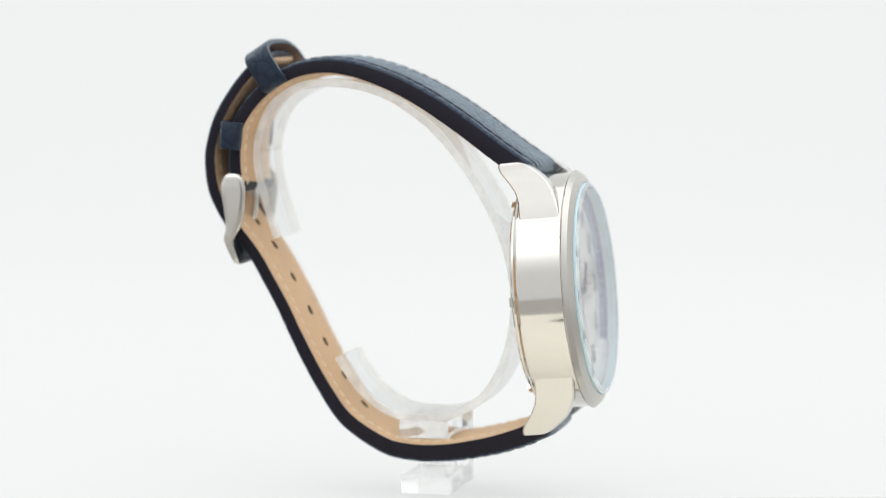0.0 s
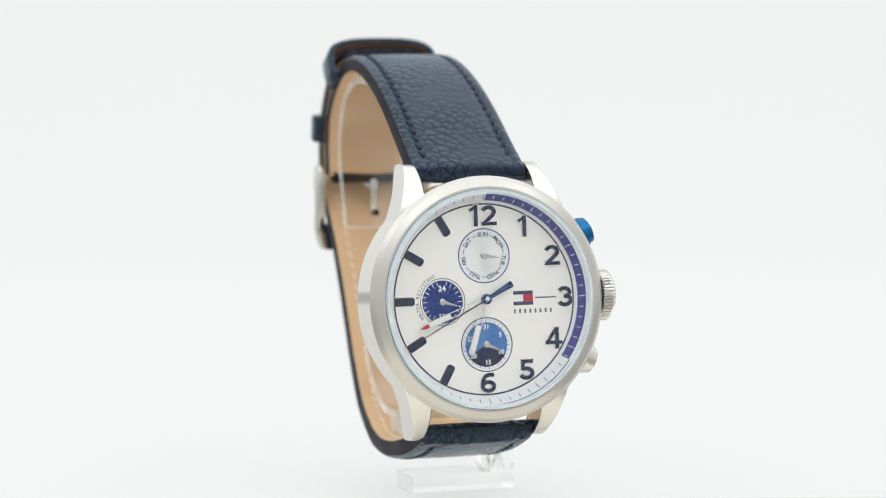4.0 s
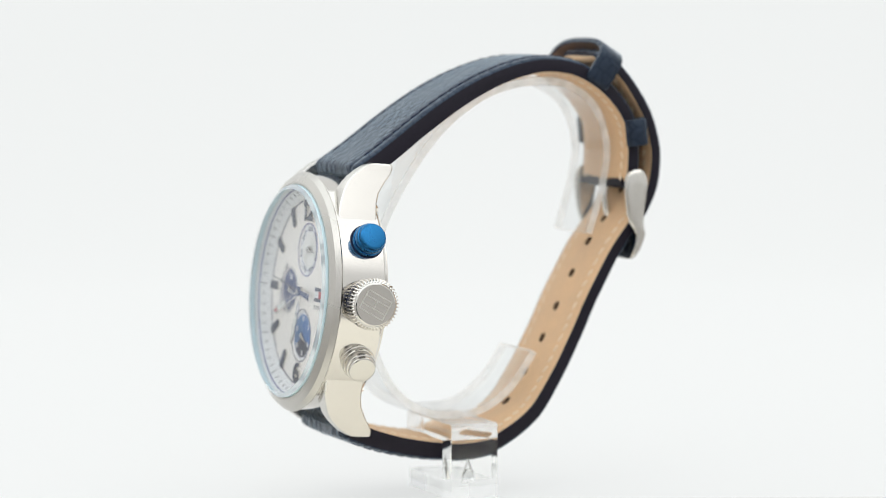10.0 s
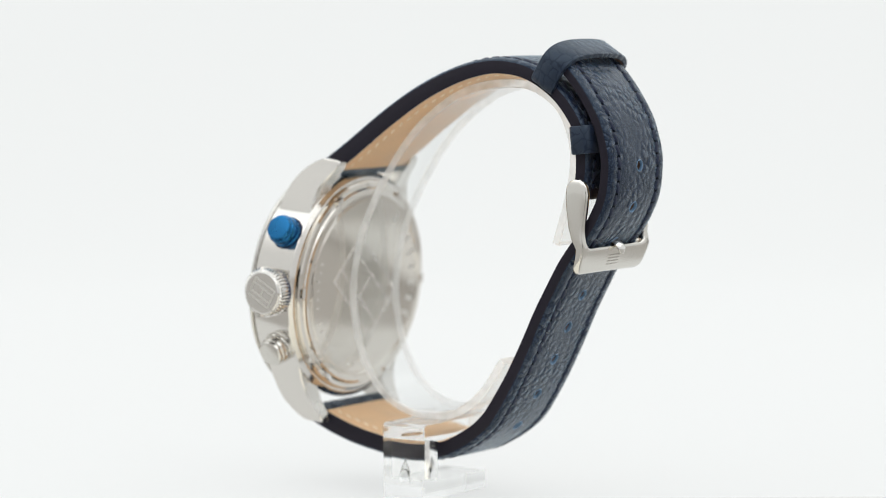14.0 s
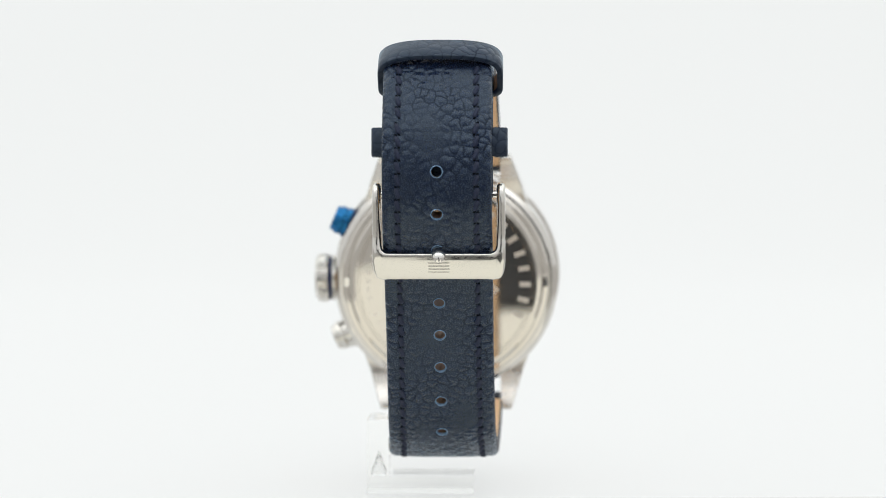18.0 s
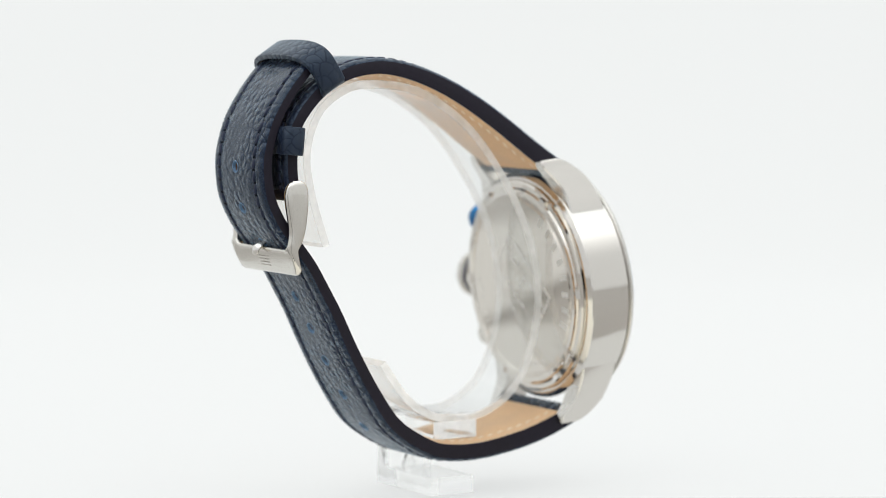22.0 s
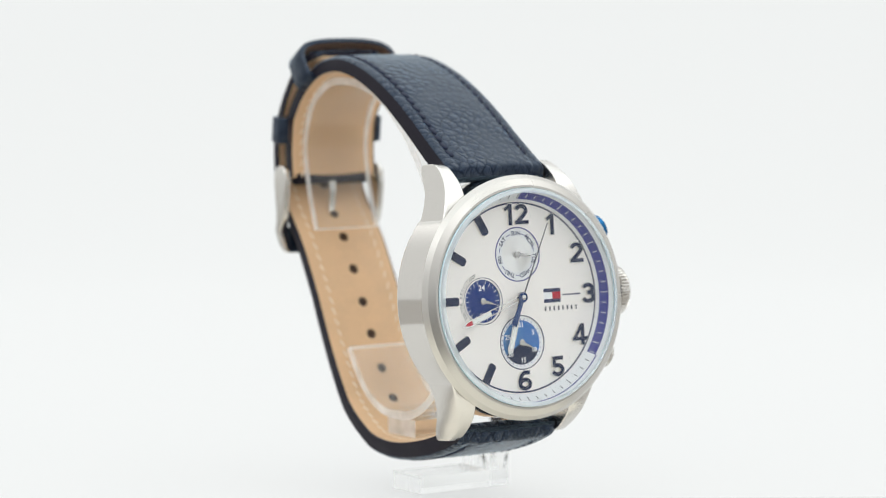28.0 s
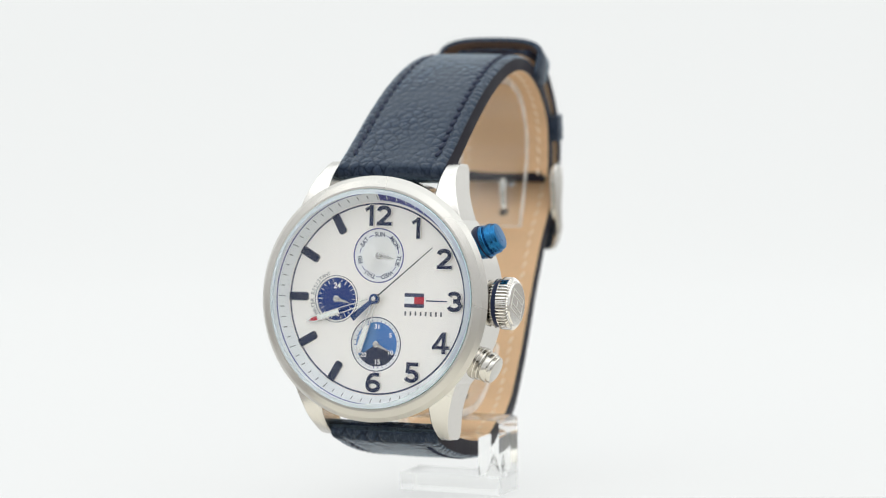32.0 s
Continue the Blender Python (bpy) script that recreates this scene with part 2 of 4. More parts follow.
LIFT = Matrix.Translation((0, 0, FLOOR))


def part(name, bm, mats, parent, label="", space=CASE, smooth=24, scale=MM):
    """One mesh object under a thing or a part. space takes its millimetres into the watch's own frame."""
    bm.transform(scale @ space)
    bmesh.ops.recalc_face_normals(bm, faces=bm.faces)
    me = bpy.data.meshes.new(name)
    bm.to_mesh(me)
    bm.free()
    for m in mats if isinstance(mats, (list, tuple)) else [mats]:
        me.materials.append(m)
    if smooth:
        me.shade_smooth()
        me.set_sharp_from_angle(angle=radians(smooth))
    ob = new(name, me)
    ob.parent = parent
    if label:
        ob["label"] = label
    return ob


def thing(name, label, category, kind="", group=""):
    return tagged(new(name), label, category, group, kind)


def lathe(profile, steps=96, bm=None, m=Matrix(), close=False, arc=None):
    """Turns (radius, height) pairs round the z axis, or over an arc of degrees clockwise from twelve."""
    bm = bm or bmesh.new()
    rings = []
    count = steps if arc is None else steps + 1
    for k in range(count):
        a = 2 * math.pi * k / steps if arc is None else radians(90 - arc[0] - (arc[1] - arc[0]) * k / steps)
        rings.append([bm.verts.new(m @ Vector((r * math.cos(a), r * math.sin(a), z))) for r, z in profile])
    n = len(profile)
    for k in range(steps):
        a, b = rings[k], rings[(k + 1) % count]
        for j in range(n if close else n - 1):
            quad = (a[j], b[j], b[(j + 1) % n], a[(j + 1) % n])
            bm.faces.new(quad)
    if arc is not None and close:
        bm.faces.new(rings[0])
        bm.faces.new(rings[-1])
    if arc is None and not close:
        for j in (0, n - 1):
            if profile[j][0] > 1e-6:
                bm.faces.new([r[j] for r in rings])
    bmesh.ops.remove_doubles(bm, verts=bm.verts, dist=1e-5)
    return bm


def ring(r0, r1, z0, z1, steps=96, arc=None, bm=None, m=Matrix()):
    return lathe([(r0, z0), (r1, z0), (r1, z1), (r0, z1)], steps, bm, m, True, arc)


def prism(points, z0, z1, bm=None, m=Matrix()):
    """A flat outline raised from z0 to z1."""
    bm = bm or bmesh.new()
    low = [bm.verts.new(m @ Vector((x, y, z0))) for x, y in points]
    top = [bm.verts.new(m @ Vector((x, y, z1))) for x, y in points]
    n = len(points)
    bm.faces.new(low[::-1])
    bm.faces.new(top)
    for k in range(n):
        bm.faces.new((low[k], low[(k + 1) % n], top[(k + 1) % n], top[k]))
    return bm


def bevelled(bm, width, segments=2, angle=30):
    edges = [e for e in bm.edges if len(e.link_faces) == 2 and e.calc_face_angle(0) > radians(angle)]
    bmesh.ops.bevel(bm, geom=edges, offset=width, segments=segments, profile=0.5, affect="EDGES", clamp_overlap=True)
    return bm


def box(x0, x1, y0, y1, z0, z1, bm=None, m=Matrix()):
    return prism([(x0, y0), (x1, y0), (x1, y1), (x0, y1)], z0, z1, bm, m)


def clock(angle):
    """Turn of the dial plane by degrees clockwise from twelve."""
    return Matrix.Rotation(-radians(angle), 4, "Z")


def lettering(words, size, fat, z0, z1, m=Matrix(), bm=None, squeeze=1.0):
    """Words in the built-in font, centred, as raised or printed shapes from z0 to z1."""
    data = bpy.data.curves.new("words", "FONT")
    data.body, data.size, data.offset, data.resolution_u = words, size, fat, 3
    data.align_x, data.align_y = "CENTER", "CENTER"
    data.extrude = (z1 - z0) / 2
    ob = bpy.data.objects.new("words", data)
    scene.collection.objects.link(ob)
    bpy.context.view_layer.update()
    me = bpy.data.meshes.new_from_object(ob.evaluated_get(bpy.context.evaluated_depsgraph_get()))
    bpy.data.objects.remove(ob)
    bpy.data.curves.remove(data)
    xs, ys = [v.co.x for v in me.vertices], [v.co.y for v in me.vertices]
    shift = Matrix.Translation((-(min(xs) + max(xs)) / 2 * squeeze, -(min(ys) + max(ys)) / 2, (z0 + z1) / 2))
    me.transform(m @ shift @ Matrix.Diagonal((squeeze, 1, 1, 1)))
    bm = bm or bmesh.new()
    bm.from_mesh(me)
    bpy.data.meshes.remove(me)
    return bm


def spline(points, step):
    """A smooth line through control points, in even steps: places, tangents."""
    pts = [Vector(p) for p in points]
    dense = []
    for i in range(len(pts) - 1):
        p0, p1, p2, p3 = pts[max(i - 1, 0)], pts[i], pts[i + 1], pts[min(i + 2, len(pts) - 1)]
        for k in range(20):
            u = k / 20
            dense.append(0.5 * (2 * p1 + (p2 - p0) * u + (2 * p0 - 5 * p1 + 4 * p2 - p3) * u * u + (3 * p1 - 3 * p2 + p3 - p0) * u ** 3))
    dense.append(pts[-1])
    run = [0.0]
    for a, b in zip(dense, dense[1:]):
        run.append(run[-1] + (b - a).length)
    n = max(2, round(run[-1] / step))
    places, j = [], 0
    for k in range(n + 1):
        s = run[-1] * k / n
        while j < len(run) - 2 and run[j + 1] < s:
            j += 1
        places.append(dense[j].lerp(dense[j + 1], (s - run[j]) / max(run[j + 1] - run[j], 1e-9)))
    tangents = [(places[min(k + 1, n)] - places[max(k - 1, 0)]).normalized() for k in range(n + 1)]
    return places, tangents, run[-1]


# ---- the tent, table and sweep ----
def sheet(name, outline, mat, label, thick=0.004):
    bm = bmesh.new()
    vs = [bm.verts.new(p) for p in outline]
    f = bm.faces.new(vs)
    f.normal_update()
    n = f.normal.copy()
    back = bmesh.ops.extrude_face_region(bm, geom=[f])
    bmesh.ops.translate(bm, verts=[v for v in back["geom"] if isinstance(v, bmesh.types.BMVert)], vec=n * thick)
    ob = part(name, bm, mat, None, smooth=0, space=Matrix(), scale=Matrix())
    return tagged(ob, label, "light tent", "", "structure")


W, D0, D1, H = 0.80, -0.66, 0.90, 1.10


def opal(name, curve, half, label):
    """A bent opal sheet along (y, z) points, half its width to each side."""
    bm = bmesh.new()
    rows = [[bm.verts.new((x * half, y, z)) for x in (-1, -0.5, 0, 0.5, 1)] for y, z in curve]
    for a, b in zip(rows, rows[1:]):
        for k in range(4):
            bm.faces.new((a[k], a[k + 1], b[k + 1], b[k]))
    bm.normal_update()
    bmesh.ops.solidify(bm, geom=list(bm.faces), thickness=0.0015)
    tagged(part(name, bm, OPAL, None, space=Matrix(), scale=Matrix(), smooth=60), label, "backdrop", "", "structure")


curve = [(0.10, 0.0), (0.20, 0.0), (0.30, 0.0)]
curve += [(0.42 + 0.40 * math.sin(a), 0.40 - 0.40 * math.cos(a)) for a in [radians(90) * k / 24 for k in range(25)]]
curve += [(0.82, 0.6), (0.82, 0.85), (0.82, H)]
opal("backdrop", curve, 0.26, "seamless opal white acrylic sweep with an even glow put in")
# front sheet kept narrow, so the case back mirrors the grey table beside it
opal("backdrop", [(-0.010, 0.0), (0.0, 0.0), (0.05, 0.0), (0.10, 0.0)], 0.12, "narrow opal white sheet under the watch stand, with an even glow put in")
bm = box(-0.9, 0.9, -1.5, 1.0, -0.034, -0.004)
tagged(part("floor", bevelled(bm, 0.004), TABLE, None, space=Matrix(), scale=Matrix(), smooth=30), "grey laminate tabletop under the white sweep", "table", "", "structure")
# unseen cream card, added only to be mirrored in the lower steel faces
tagged(part("front_reflector", bevelled(box(-0.052, 0.052, -0.135, -0.0125, -0.004, -0.0004), 0.0005), CREAM, None, space=Matrix(), scale=Matrix(), smooth=30), "unseen cream card added for the warm reflections in the steel", "card", "", "structure")
# unseen black strip, added to put a dark reflection into the case back
rail = bevelled(box(-0.008, 0.020, -0.37, -0.1355, -0.004, 0.002, box(-0.008, 0.020, -0.1355, -0.098, -0.0004, 0.002)), 0.0006)
tagged(part("dark_strip", rail, BLACK, None, space=Matrix(), scale=Matrix(), smooth=30), "unseen narrow black strip added for the dark reflection in the case back", "rail", "", "structure")
# unseen black block, mirrored by the crown cap in place of the camera
bm = bevelled(box(-0.020, 0.046, -0.52, -0.385, -0.004, 0.038), 0.004)
tagged(part("dark_block", bm, BLACK, None, space=Matrix(), scale=Matrix(), smooth=30), "unseen low black block added for the dark reflection in the crown cap", "camera support", "", "structure")
sheet("wall_left", [(-W, D0, -0.004), (-W, D1, -0.004), (-W, D1, H), (-W, D0, H)], CLOTH_SIDE, "unseen white side cloth of a light tent, given its own glow")
sheet("wall_right", [(W, D1, -0.004), (W, D0, -0.004), (W, D0, H), (W, D1, H)], CLOTH_SIDE, "unseen white side cloth of a light tent, given its own glow")
sheet("wall_back", [(-W, D1, -0.004), (W, D1, -0.004), (W, D1, H), (-W, D1, H)], CLOTH_BACK, "unseen white back cloth of a light tent, given its own glow")
sheet("ceiling", [(-W, D0, H), (-W, D1, H), (W, D1, H), (W, D0, H)], CLOTH_TOP, "unseen white top cloth of a light tent, given its own glow")
# front cloth with the opening for the lens, and added unseen black sheets that keep it dark
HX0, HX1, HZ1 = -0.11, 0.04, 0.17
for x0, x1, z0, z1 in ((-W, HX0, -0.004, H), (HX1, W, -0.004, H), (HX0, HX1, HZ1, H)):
    sheet("wall_front", [(x1, D0, z0), (x0, D0, z0), (x0, D0, z1), (x1, D0, z1)], CLOTH_FRONT, "unseen white front cloth of a light tent beside its lens opening, given its own glow")
sheet("wall_room", [(-0.5, -1.3, -0.004), (-0.5, -1.3, 0.7), (0.5, -1.3, 0.7), (0.5, -1.3, -0.004)], BLACK, "unseen black sheet added to keep the tent's lens opening dark")
for s in (-1, 1):
    sheet("wall_room", [(s * 0.5, -1.3, -0.004), (s * 0.5, -1.3, 0.7), (s * 0.5, -0.67, 0.7), (s * 0.5, -0.67, -0.004)], BLACK, "unseen black sheet added to keep the tent's lens opening dark")
sheet("wall_room", [(-0.5, -1.3, 0.7), (-0.5, -0.67, 0.7), (0.5, -0.67, 0.7), (0.5, -1.3, 0.7)], BLACK, "unseen black sheet added to keep the tent's lens opening dark")

# ---- the watch ----
watch = thing("watch", "steel wristwatch with white dial and navy leather strap on clear stand", "wristwatch")


# case: barrel, lugs
def lug(sign_x, sign_y, stations):
    """A lug lofted along the strap from (along, inner x, outer x, front z, back z, bevel) stations."""
    bm = bmesh.new()
    loops = []
    for y, xi, xo, zf, zb, c in stations:
        sec = [(xi, zb), (xi, zf - 0.2), (xi + 0.2, zf), (xo - c * 1.3, zf), (xo - c * 0.6, zf - c * 0.25), (xo, zf - c), (xo, zb + 0.3), (xo - 0.3, zb)]
        loops.append([bm.verts.new((sign_x * x, sign_y * y, z)) for x, z in sec])
    for a, b in zip(loops, loops[1:]):
        for k in range(8):
            bm.faces.new((a[k], a[(k + 1) % 8], b[(k + 1) % 8], b[k])).material_index = 1 if k == 5 else 0
    bm.faces.new(loops[0])
    bm.faces.new(loops[-1])
    return bm


bm = lathe([(20.32, -8.5), (21.3, -8.5), (21.6, -8.4), (22.35, -7.8), (22.45, -7.55), (22.45, 0.5), (22.36, 0.69), (20.32, 0.7)], 128, close=True)
case = part("case", bm, FLANK, watch, "round steel case with polished flank", smooth=15)
TOP_LUG = [(11.0, 15.6, 17.9, 0.3, -7.3, 0.1), (13.5, 13.9, 17.15, 0.35, -7.4, 0.12), (16.0, 12.2, 16.35, 0.3, -7.4, 0.14), (18.0, 10.95, 15.65, -0.1, -7.5, 0.14),
           (20.0, 10.95, 14.97, -0.8, -8.0, 0.14), (21.6, 10.95, 14.42, -1.7, -9.0, 0.14), (22.8, 10.95, 14.02, -2.7, -9.9, 0.14), (24.0, 10.95, 13.6, -4.05, -10.8, 0.14),
           (24.8, 10.95, 13.35, -5.15, -11.1, 0.14), (25.3, 10.95, 13.2, -6.15, -11.1, 0.14), (25.5, 10.97, 13.12, -6.7, -11.0, 0.14), (25.62, 11.1, 13.0, -7.2, -10.7, 0.1)]
for sx in (1, -1):
    for sy in (1, -1):
        rows = [(y + (0.25 if sy < 0 and y > 20 else 0), xi, xo, zf, zb, c) for y, xi, xo, zf, zb, c in TOP_LUG]
        part("lug", lug(sx, sy, [(*row[:5], row[5] * 2.4) for row in rows]), [LUG, FLANK], case, "satin steel lug with a curved polished flank", smooth=24)
bm = lathe([(20.7, 0.72), (22.62, 0.74), (22.84, 1.0), (22.07, 1.93), (20.8, 2.70), (20.4, 2.74), (20.3, 2.66), (20.3, 0.72)], 160, close=True)
bezel = part("bezel", bm, BEZEL, watch, "brushed steel bezel ring", smooth=12, space=Matrix())
bezel.matrix_basis = Matrix.Translation(CASE.translation * 0.001) @ CASE.to_3x3().normalized().to_4x4()
bm = lathe([(20.24, 2.2), (20.24, 3.2), (19.4, 3.66), (10.0, 3.68), (0.0, 3.68), (0.0, 2.26), (10.0, 2.25)], 128, close=True)
bmesh.ops.delete(bm, geom=[f for f in bm.faces if f.calc_area() < 1e-7], context="FACES")
for f in bm.faces:
    if min(v.co.to_2d().length for v in f.verts) > 20.1 and abs(f.calc_center_median().z - 2.7) < 0.3:
        f.material_index = 1
    elif min(v.co.to_2d().length for v in f.verts) > 19.3 and f.calc_center_median().z > 3.22:
        f.material_index = 2
crystal = part("crystal", bm, [CRYSTAL, GROUND, CHAMFER], watch, "clear flat watch crystal with bevelled rim", smooth=12)
crystal.visible_shadow = False

# case back
bm = lathe([(20.9, -8.2), (20.9, -8.9), (20.5, -9.15), (19.6, -9.25), (19.4, -9.6), (19.0, -9.72), (18.3, -9.8), (18.05, -9.8), (18.0, -9.72), (17.8, -9.72), (17.75, -9.8), (17.5, -9.8), (17.45, -9.74), (17.3, -9.74), (17.25, -9.8), (0.01, -9.8)], 128)
back = part("case_back", bm, BACK_STEEL, watch, "polished steel case back", smooth=5)
for k in range(6):
    m = clock(30 + 60 * k) @ Matrix.Translation((0, 19.9, -9.4))
    part("notch_lug", bevelled(box(-0.9, 0.9, -0.5, 0.5, -0.35, 0.35, m=m), 0.1), POLISHED, back)
for k in range(8):
    bm = bevelled(box(-0.5, 0.5, -1.1, 1.1, -9.84, -9.7, m=clock(-(34 + k * 11.5)) @ Matrix.Translation((0, 15.9, 0))), 0.03)
    part("engraved_mark", bm, ETCH, back, "tall plain etched bar")
for k in range(22):
    if k in (6, 13, 14):
        continue
    part("engraved_mark", box(-0.22, 0.22, -0.42, 0.42, -9.84, -9.7, m=clock(70 + k * 6.4) @ Matrix.Translation((0, 15.6, 0))), FAINT, back, "small plain etched bar")
bm = bmesh.new()
m = Matrix.Rotation(radians(42), 4, "Z")
for x0, x1, y0, y1 in ((-9, 9, 5.5, 6.1), (-9, 9, -6.1, -5.5), (-9, -8.4, -5.5, 5.5), (8.4, 9, -5.5, 5.5), (-8.4, 8.4, 2.5, 3.1), (-8.4, 8.4, -3.1, -2.5), (-0.3, 0.3, -2.5, 2.5)):
    box(x0, x1, y0, y1, -9.84, -9.7, bm, m)
part("emblem", bm, FAINT, back, "engraved outline of a banded oblong")

# crown and pushers
SIDE = Matrix.Translation((0, 0, -4.45)) @ Matrix.Rotation(radians(90), 4, "Y")


def radial(angle):
    return Matrix.Rotation(radians(angle), 4, "Z") @ SIDE


bm = lathe([(2.8, 20.5), (2.8, 22.5), (4.1, 22.55), (4.1, 23.1), (4.0, 23.2)], 64)
crown = part("crown", bm, POLISHED, watch, "knurled steel winding crown with navy ring", space=CASE @ radial(0))
part("crown_ring", lathe([(4.0, 22.9), (4.42, 22.95), (4.42, 23.75), (4.0, 23.8)], 64), NAVY, crown, "navy enamel ring", space=CASE @ radial(0))


def toothed(levels, teeth):
    """A ring of square teeth round z from (height, root radius, tip radius) levels."""
    bm = bmesh.new()
    loops = []
    for z, r0, r1 in levels:
        turns = [2 * math.pi * k / (teeth * 4) for k in range(teeth * 4)]
        loops.append([bm.verts.new((r * math.cos(a), r * math.sin(a), z)) for a, r in zip(turns, (r0, r0, r1, r1) * teeth)])
    for a, b in zip(loops, loops[1:]):
        for k in range(len(a)):
            bm.faces.new((a[k], a[(k + 1) % len(a)], b[(k + 1) % len(a)], b[k]))
    bm.faces.new(loops[0])
    bm.faces.new(loops[-1])
    return bm


part("bead_ring", toothed(((22.5, 3.9, 4.1), (22.6, 3.9, 4.6), (23.0, 3.9, 4.6), (23.1, 3.9, 4.3)), 44), POLISHED, crown, "beaded steel ring", space=CASE @ radial(0), smooth=30)
part("knurl", toothed(((23.7, 4.35, 4.5), (23.9, 4.25, 4.85), (25.6, 4.25, 4.85), (25.95, 4.3, 4.55), (26.15, 4.1, 4.2)), 44), POLISHED, crown, "toothed steel grip", space=CASE @ radial(0), smooth=30)
part("crown_cap", lathe([(4.1, 26.0), (4.05, 26.2), (3.9, 26.4), (3.75, 26.45), (0.0, 26.45)], 64), MIRROR, crown, "flat polished crown cap", space=CASE @ radial(0), smooth=8)
bm = bmesh.new()
m = Matrix.Rotation(radians(-25), 4, "Z")
for x0, x1, y0, y1 in ((-2.7, 2.7, 1.75, 1.97), (-2.7, 2.7, -1.97, -1.75), (-2.7, -2.48, -1.75, 1.75), (2.48, 2.7, -1.75, 1.75), (-2.48, 2.48, 0.72, 0.94), (-2.48, 2.48, -0.94, -0.72), (-0.11, 0.11, -0.72, 0.72)):
    box(x0, x1, y0, y1, 26.4, 26.5, bm, m)
part("emblem", bm, ETCH, crown, "etched outline of a banded oblong", space=CASE @ radial(0))
for side, mat, name in ((1, BLUE_METAL, "blue anodised chronograph pusher"), (-1, SATIN, "satin steel chronograph pusher")):
    m = CASE @ Matrix.Translation((16.7, side * 9.9, -4.5)) @ Matrix.Rotation(radians(side * 23), 4, "Z") @ Matrix.Rotation(radians(90), 4, "Y")
    bm = lathe([(2.2, 0.5), (3.05, 0.8), (3.05, 3.9), (2.96, 4.1), (2.7, 4.15), (2.7, 4.25), (2.5, 4.3), (2.5, 4.6)], 64)
    pusher = part("pusher", bm, mat, watch, name, space=m)
    bm = lathe([(2.55, 4.28), (2.8, 4.34), (2.88, 4.5), (2.88, 5.35), (2.8, 5.55), (2.58, 5.68), (2.56, 6.15), (2.48, 6.34), (2.3, 6.46), (2.1, 6.5), (0.0, 6.52)], 64)
    part("pusher_cap", bm, mat, pusher, space=m)
    # navy ring paints the recess shadow of the blue pusher; satin on the other
    part("socket_ring", lathe([(3.04, 0.8), (3.28, 0.8), (3.28, 3.2), (3.18, 3.3), (3.04, 3.3)], 48, close=True), NAVY if side > 0 else SATIN, pusher, "ring at the pusher's recess, navy for its shadow on the blue one", space=m)

# dial
SUNK = -0.43
DIALM = CASE @ Matrix.Translation((0, 0, SUNK))
RECESS = 0.28
DAY, HOURS, DATE = (0.12, 8.05), (-8.25, -0.25), (0.12, -8.4)


def dial_plate():
    """A disc with three round openings for the small dials, and their short walls."""
    bm = bmesh.new()
    rims = []
    for cx, cy, r, n in ((0, 0, 18.7, 128), (*DAY, 4.9, 64), (*HOURS, 4.0, 64), (*DATE, 4.9, 64)):
        verts = [bm.verts.new((cx + r * math.cos(2 * math.pi * k / n), cy + r * math.sin(2 * math.pi * k / n), 0)) for k in range(n)]
        rims.append((verts, [bm.edges.new((verts[k], verts[(k + 1) % n])) for k in range(n)]))
    bmesh.ops.triangle_fill(bm, use_beauty=True, edges=[e for _, es in rims for e in es])
    for verts, _ in rims:
        low = [bm.verts.new(v.co - Vector((0, 0, RECESS + 0.2))) for v in verts]
        for k in range(len(verts)):
            bm.faces.new((verts[k], verts[(k + 1) % len(verts)], low[(k + 1) % len(verts)], low[k]))
    return bm


dial = part("dial", dial_plate(), DIAL, watch, "silver-white dial with navy numerals", space=DIALM)
part("flange", lathe([(18.0, 0.0), (18.1, 0.3), (19.95, 2.5), (20.29, 2.55), (20.29, -0.3), (18.0, -0.3)], 128, close=True), WHITE, dial, "sloping white minute track", space=DIALM)


def on_flange(r):
    return 0.3 + (r - 18.1) * 1.19


part("blue_arc", lathe([(18.3, on_flange(18.3) + 0.04), (19.45, on_flange(19.45) + 0.04), (19.45, on_flange(19.45) - 0.1), (18.3, on_flange(18.3) - 0.1)], 60, close=True, arc=(1, 127)), TRACK_BLUE, dial, "royal blue part of the minute track", space=DIALM)
bm = bmesh.new()
bm2 = bmesh.new()
for k in range(60):
    target = bm2 if 0 < k * 6 < 127 else bm
    tilt = clock(k * 6) @ Matrix.Translation((0, 18.9, on_flange(18.9))) @ Matrix.Rotation(math.atan(1.19), 4, "X")
    long = 0.62 if k % 5 == 0 else 0.4
    box(-0.07, 0.07, -long, long, -0.05, 0.06, target, tilt)
tagged(part("minute_marks", bm, GREY_PRINT, dial, "dark printed minute ticks", space=DIALM), kind="stuff")
tagged(part("minute_marks", bm2, WHITE, dial, "white printed minute ticks", space=DIALM), kind="stuff")
part("track_line", ring(17.5, 17.8, -0.05, 0.03, 128), NAVY_PRINT, dial, "thin navy circle round the dial", space=DIALM)
part("track_line", lathe([(19.5, on_flange(19.5)), (19.62, on_flange(19.62)), (19.62, on_flange(19.62) + 0.05), (19.5, on_flange(19.5) + 0.05)], 100, close=True, arc=(127, 359)), TRACK_BLUE, dial, "fine blue line on the track", space=DIALM)


def bow(cx, cy, rx, ry, a0, a1, steps=22):
    return [(cx + rx * math.cos(radians(a0 + (a1 - a0) * k / steps)), cy + ry * math.sin(radians(a0 + (a1 - a0) * k / steps))) for k in range(steps + 1)]


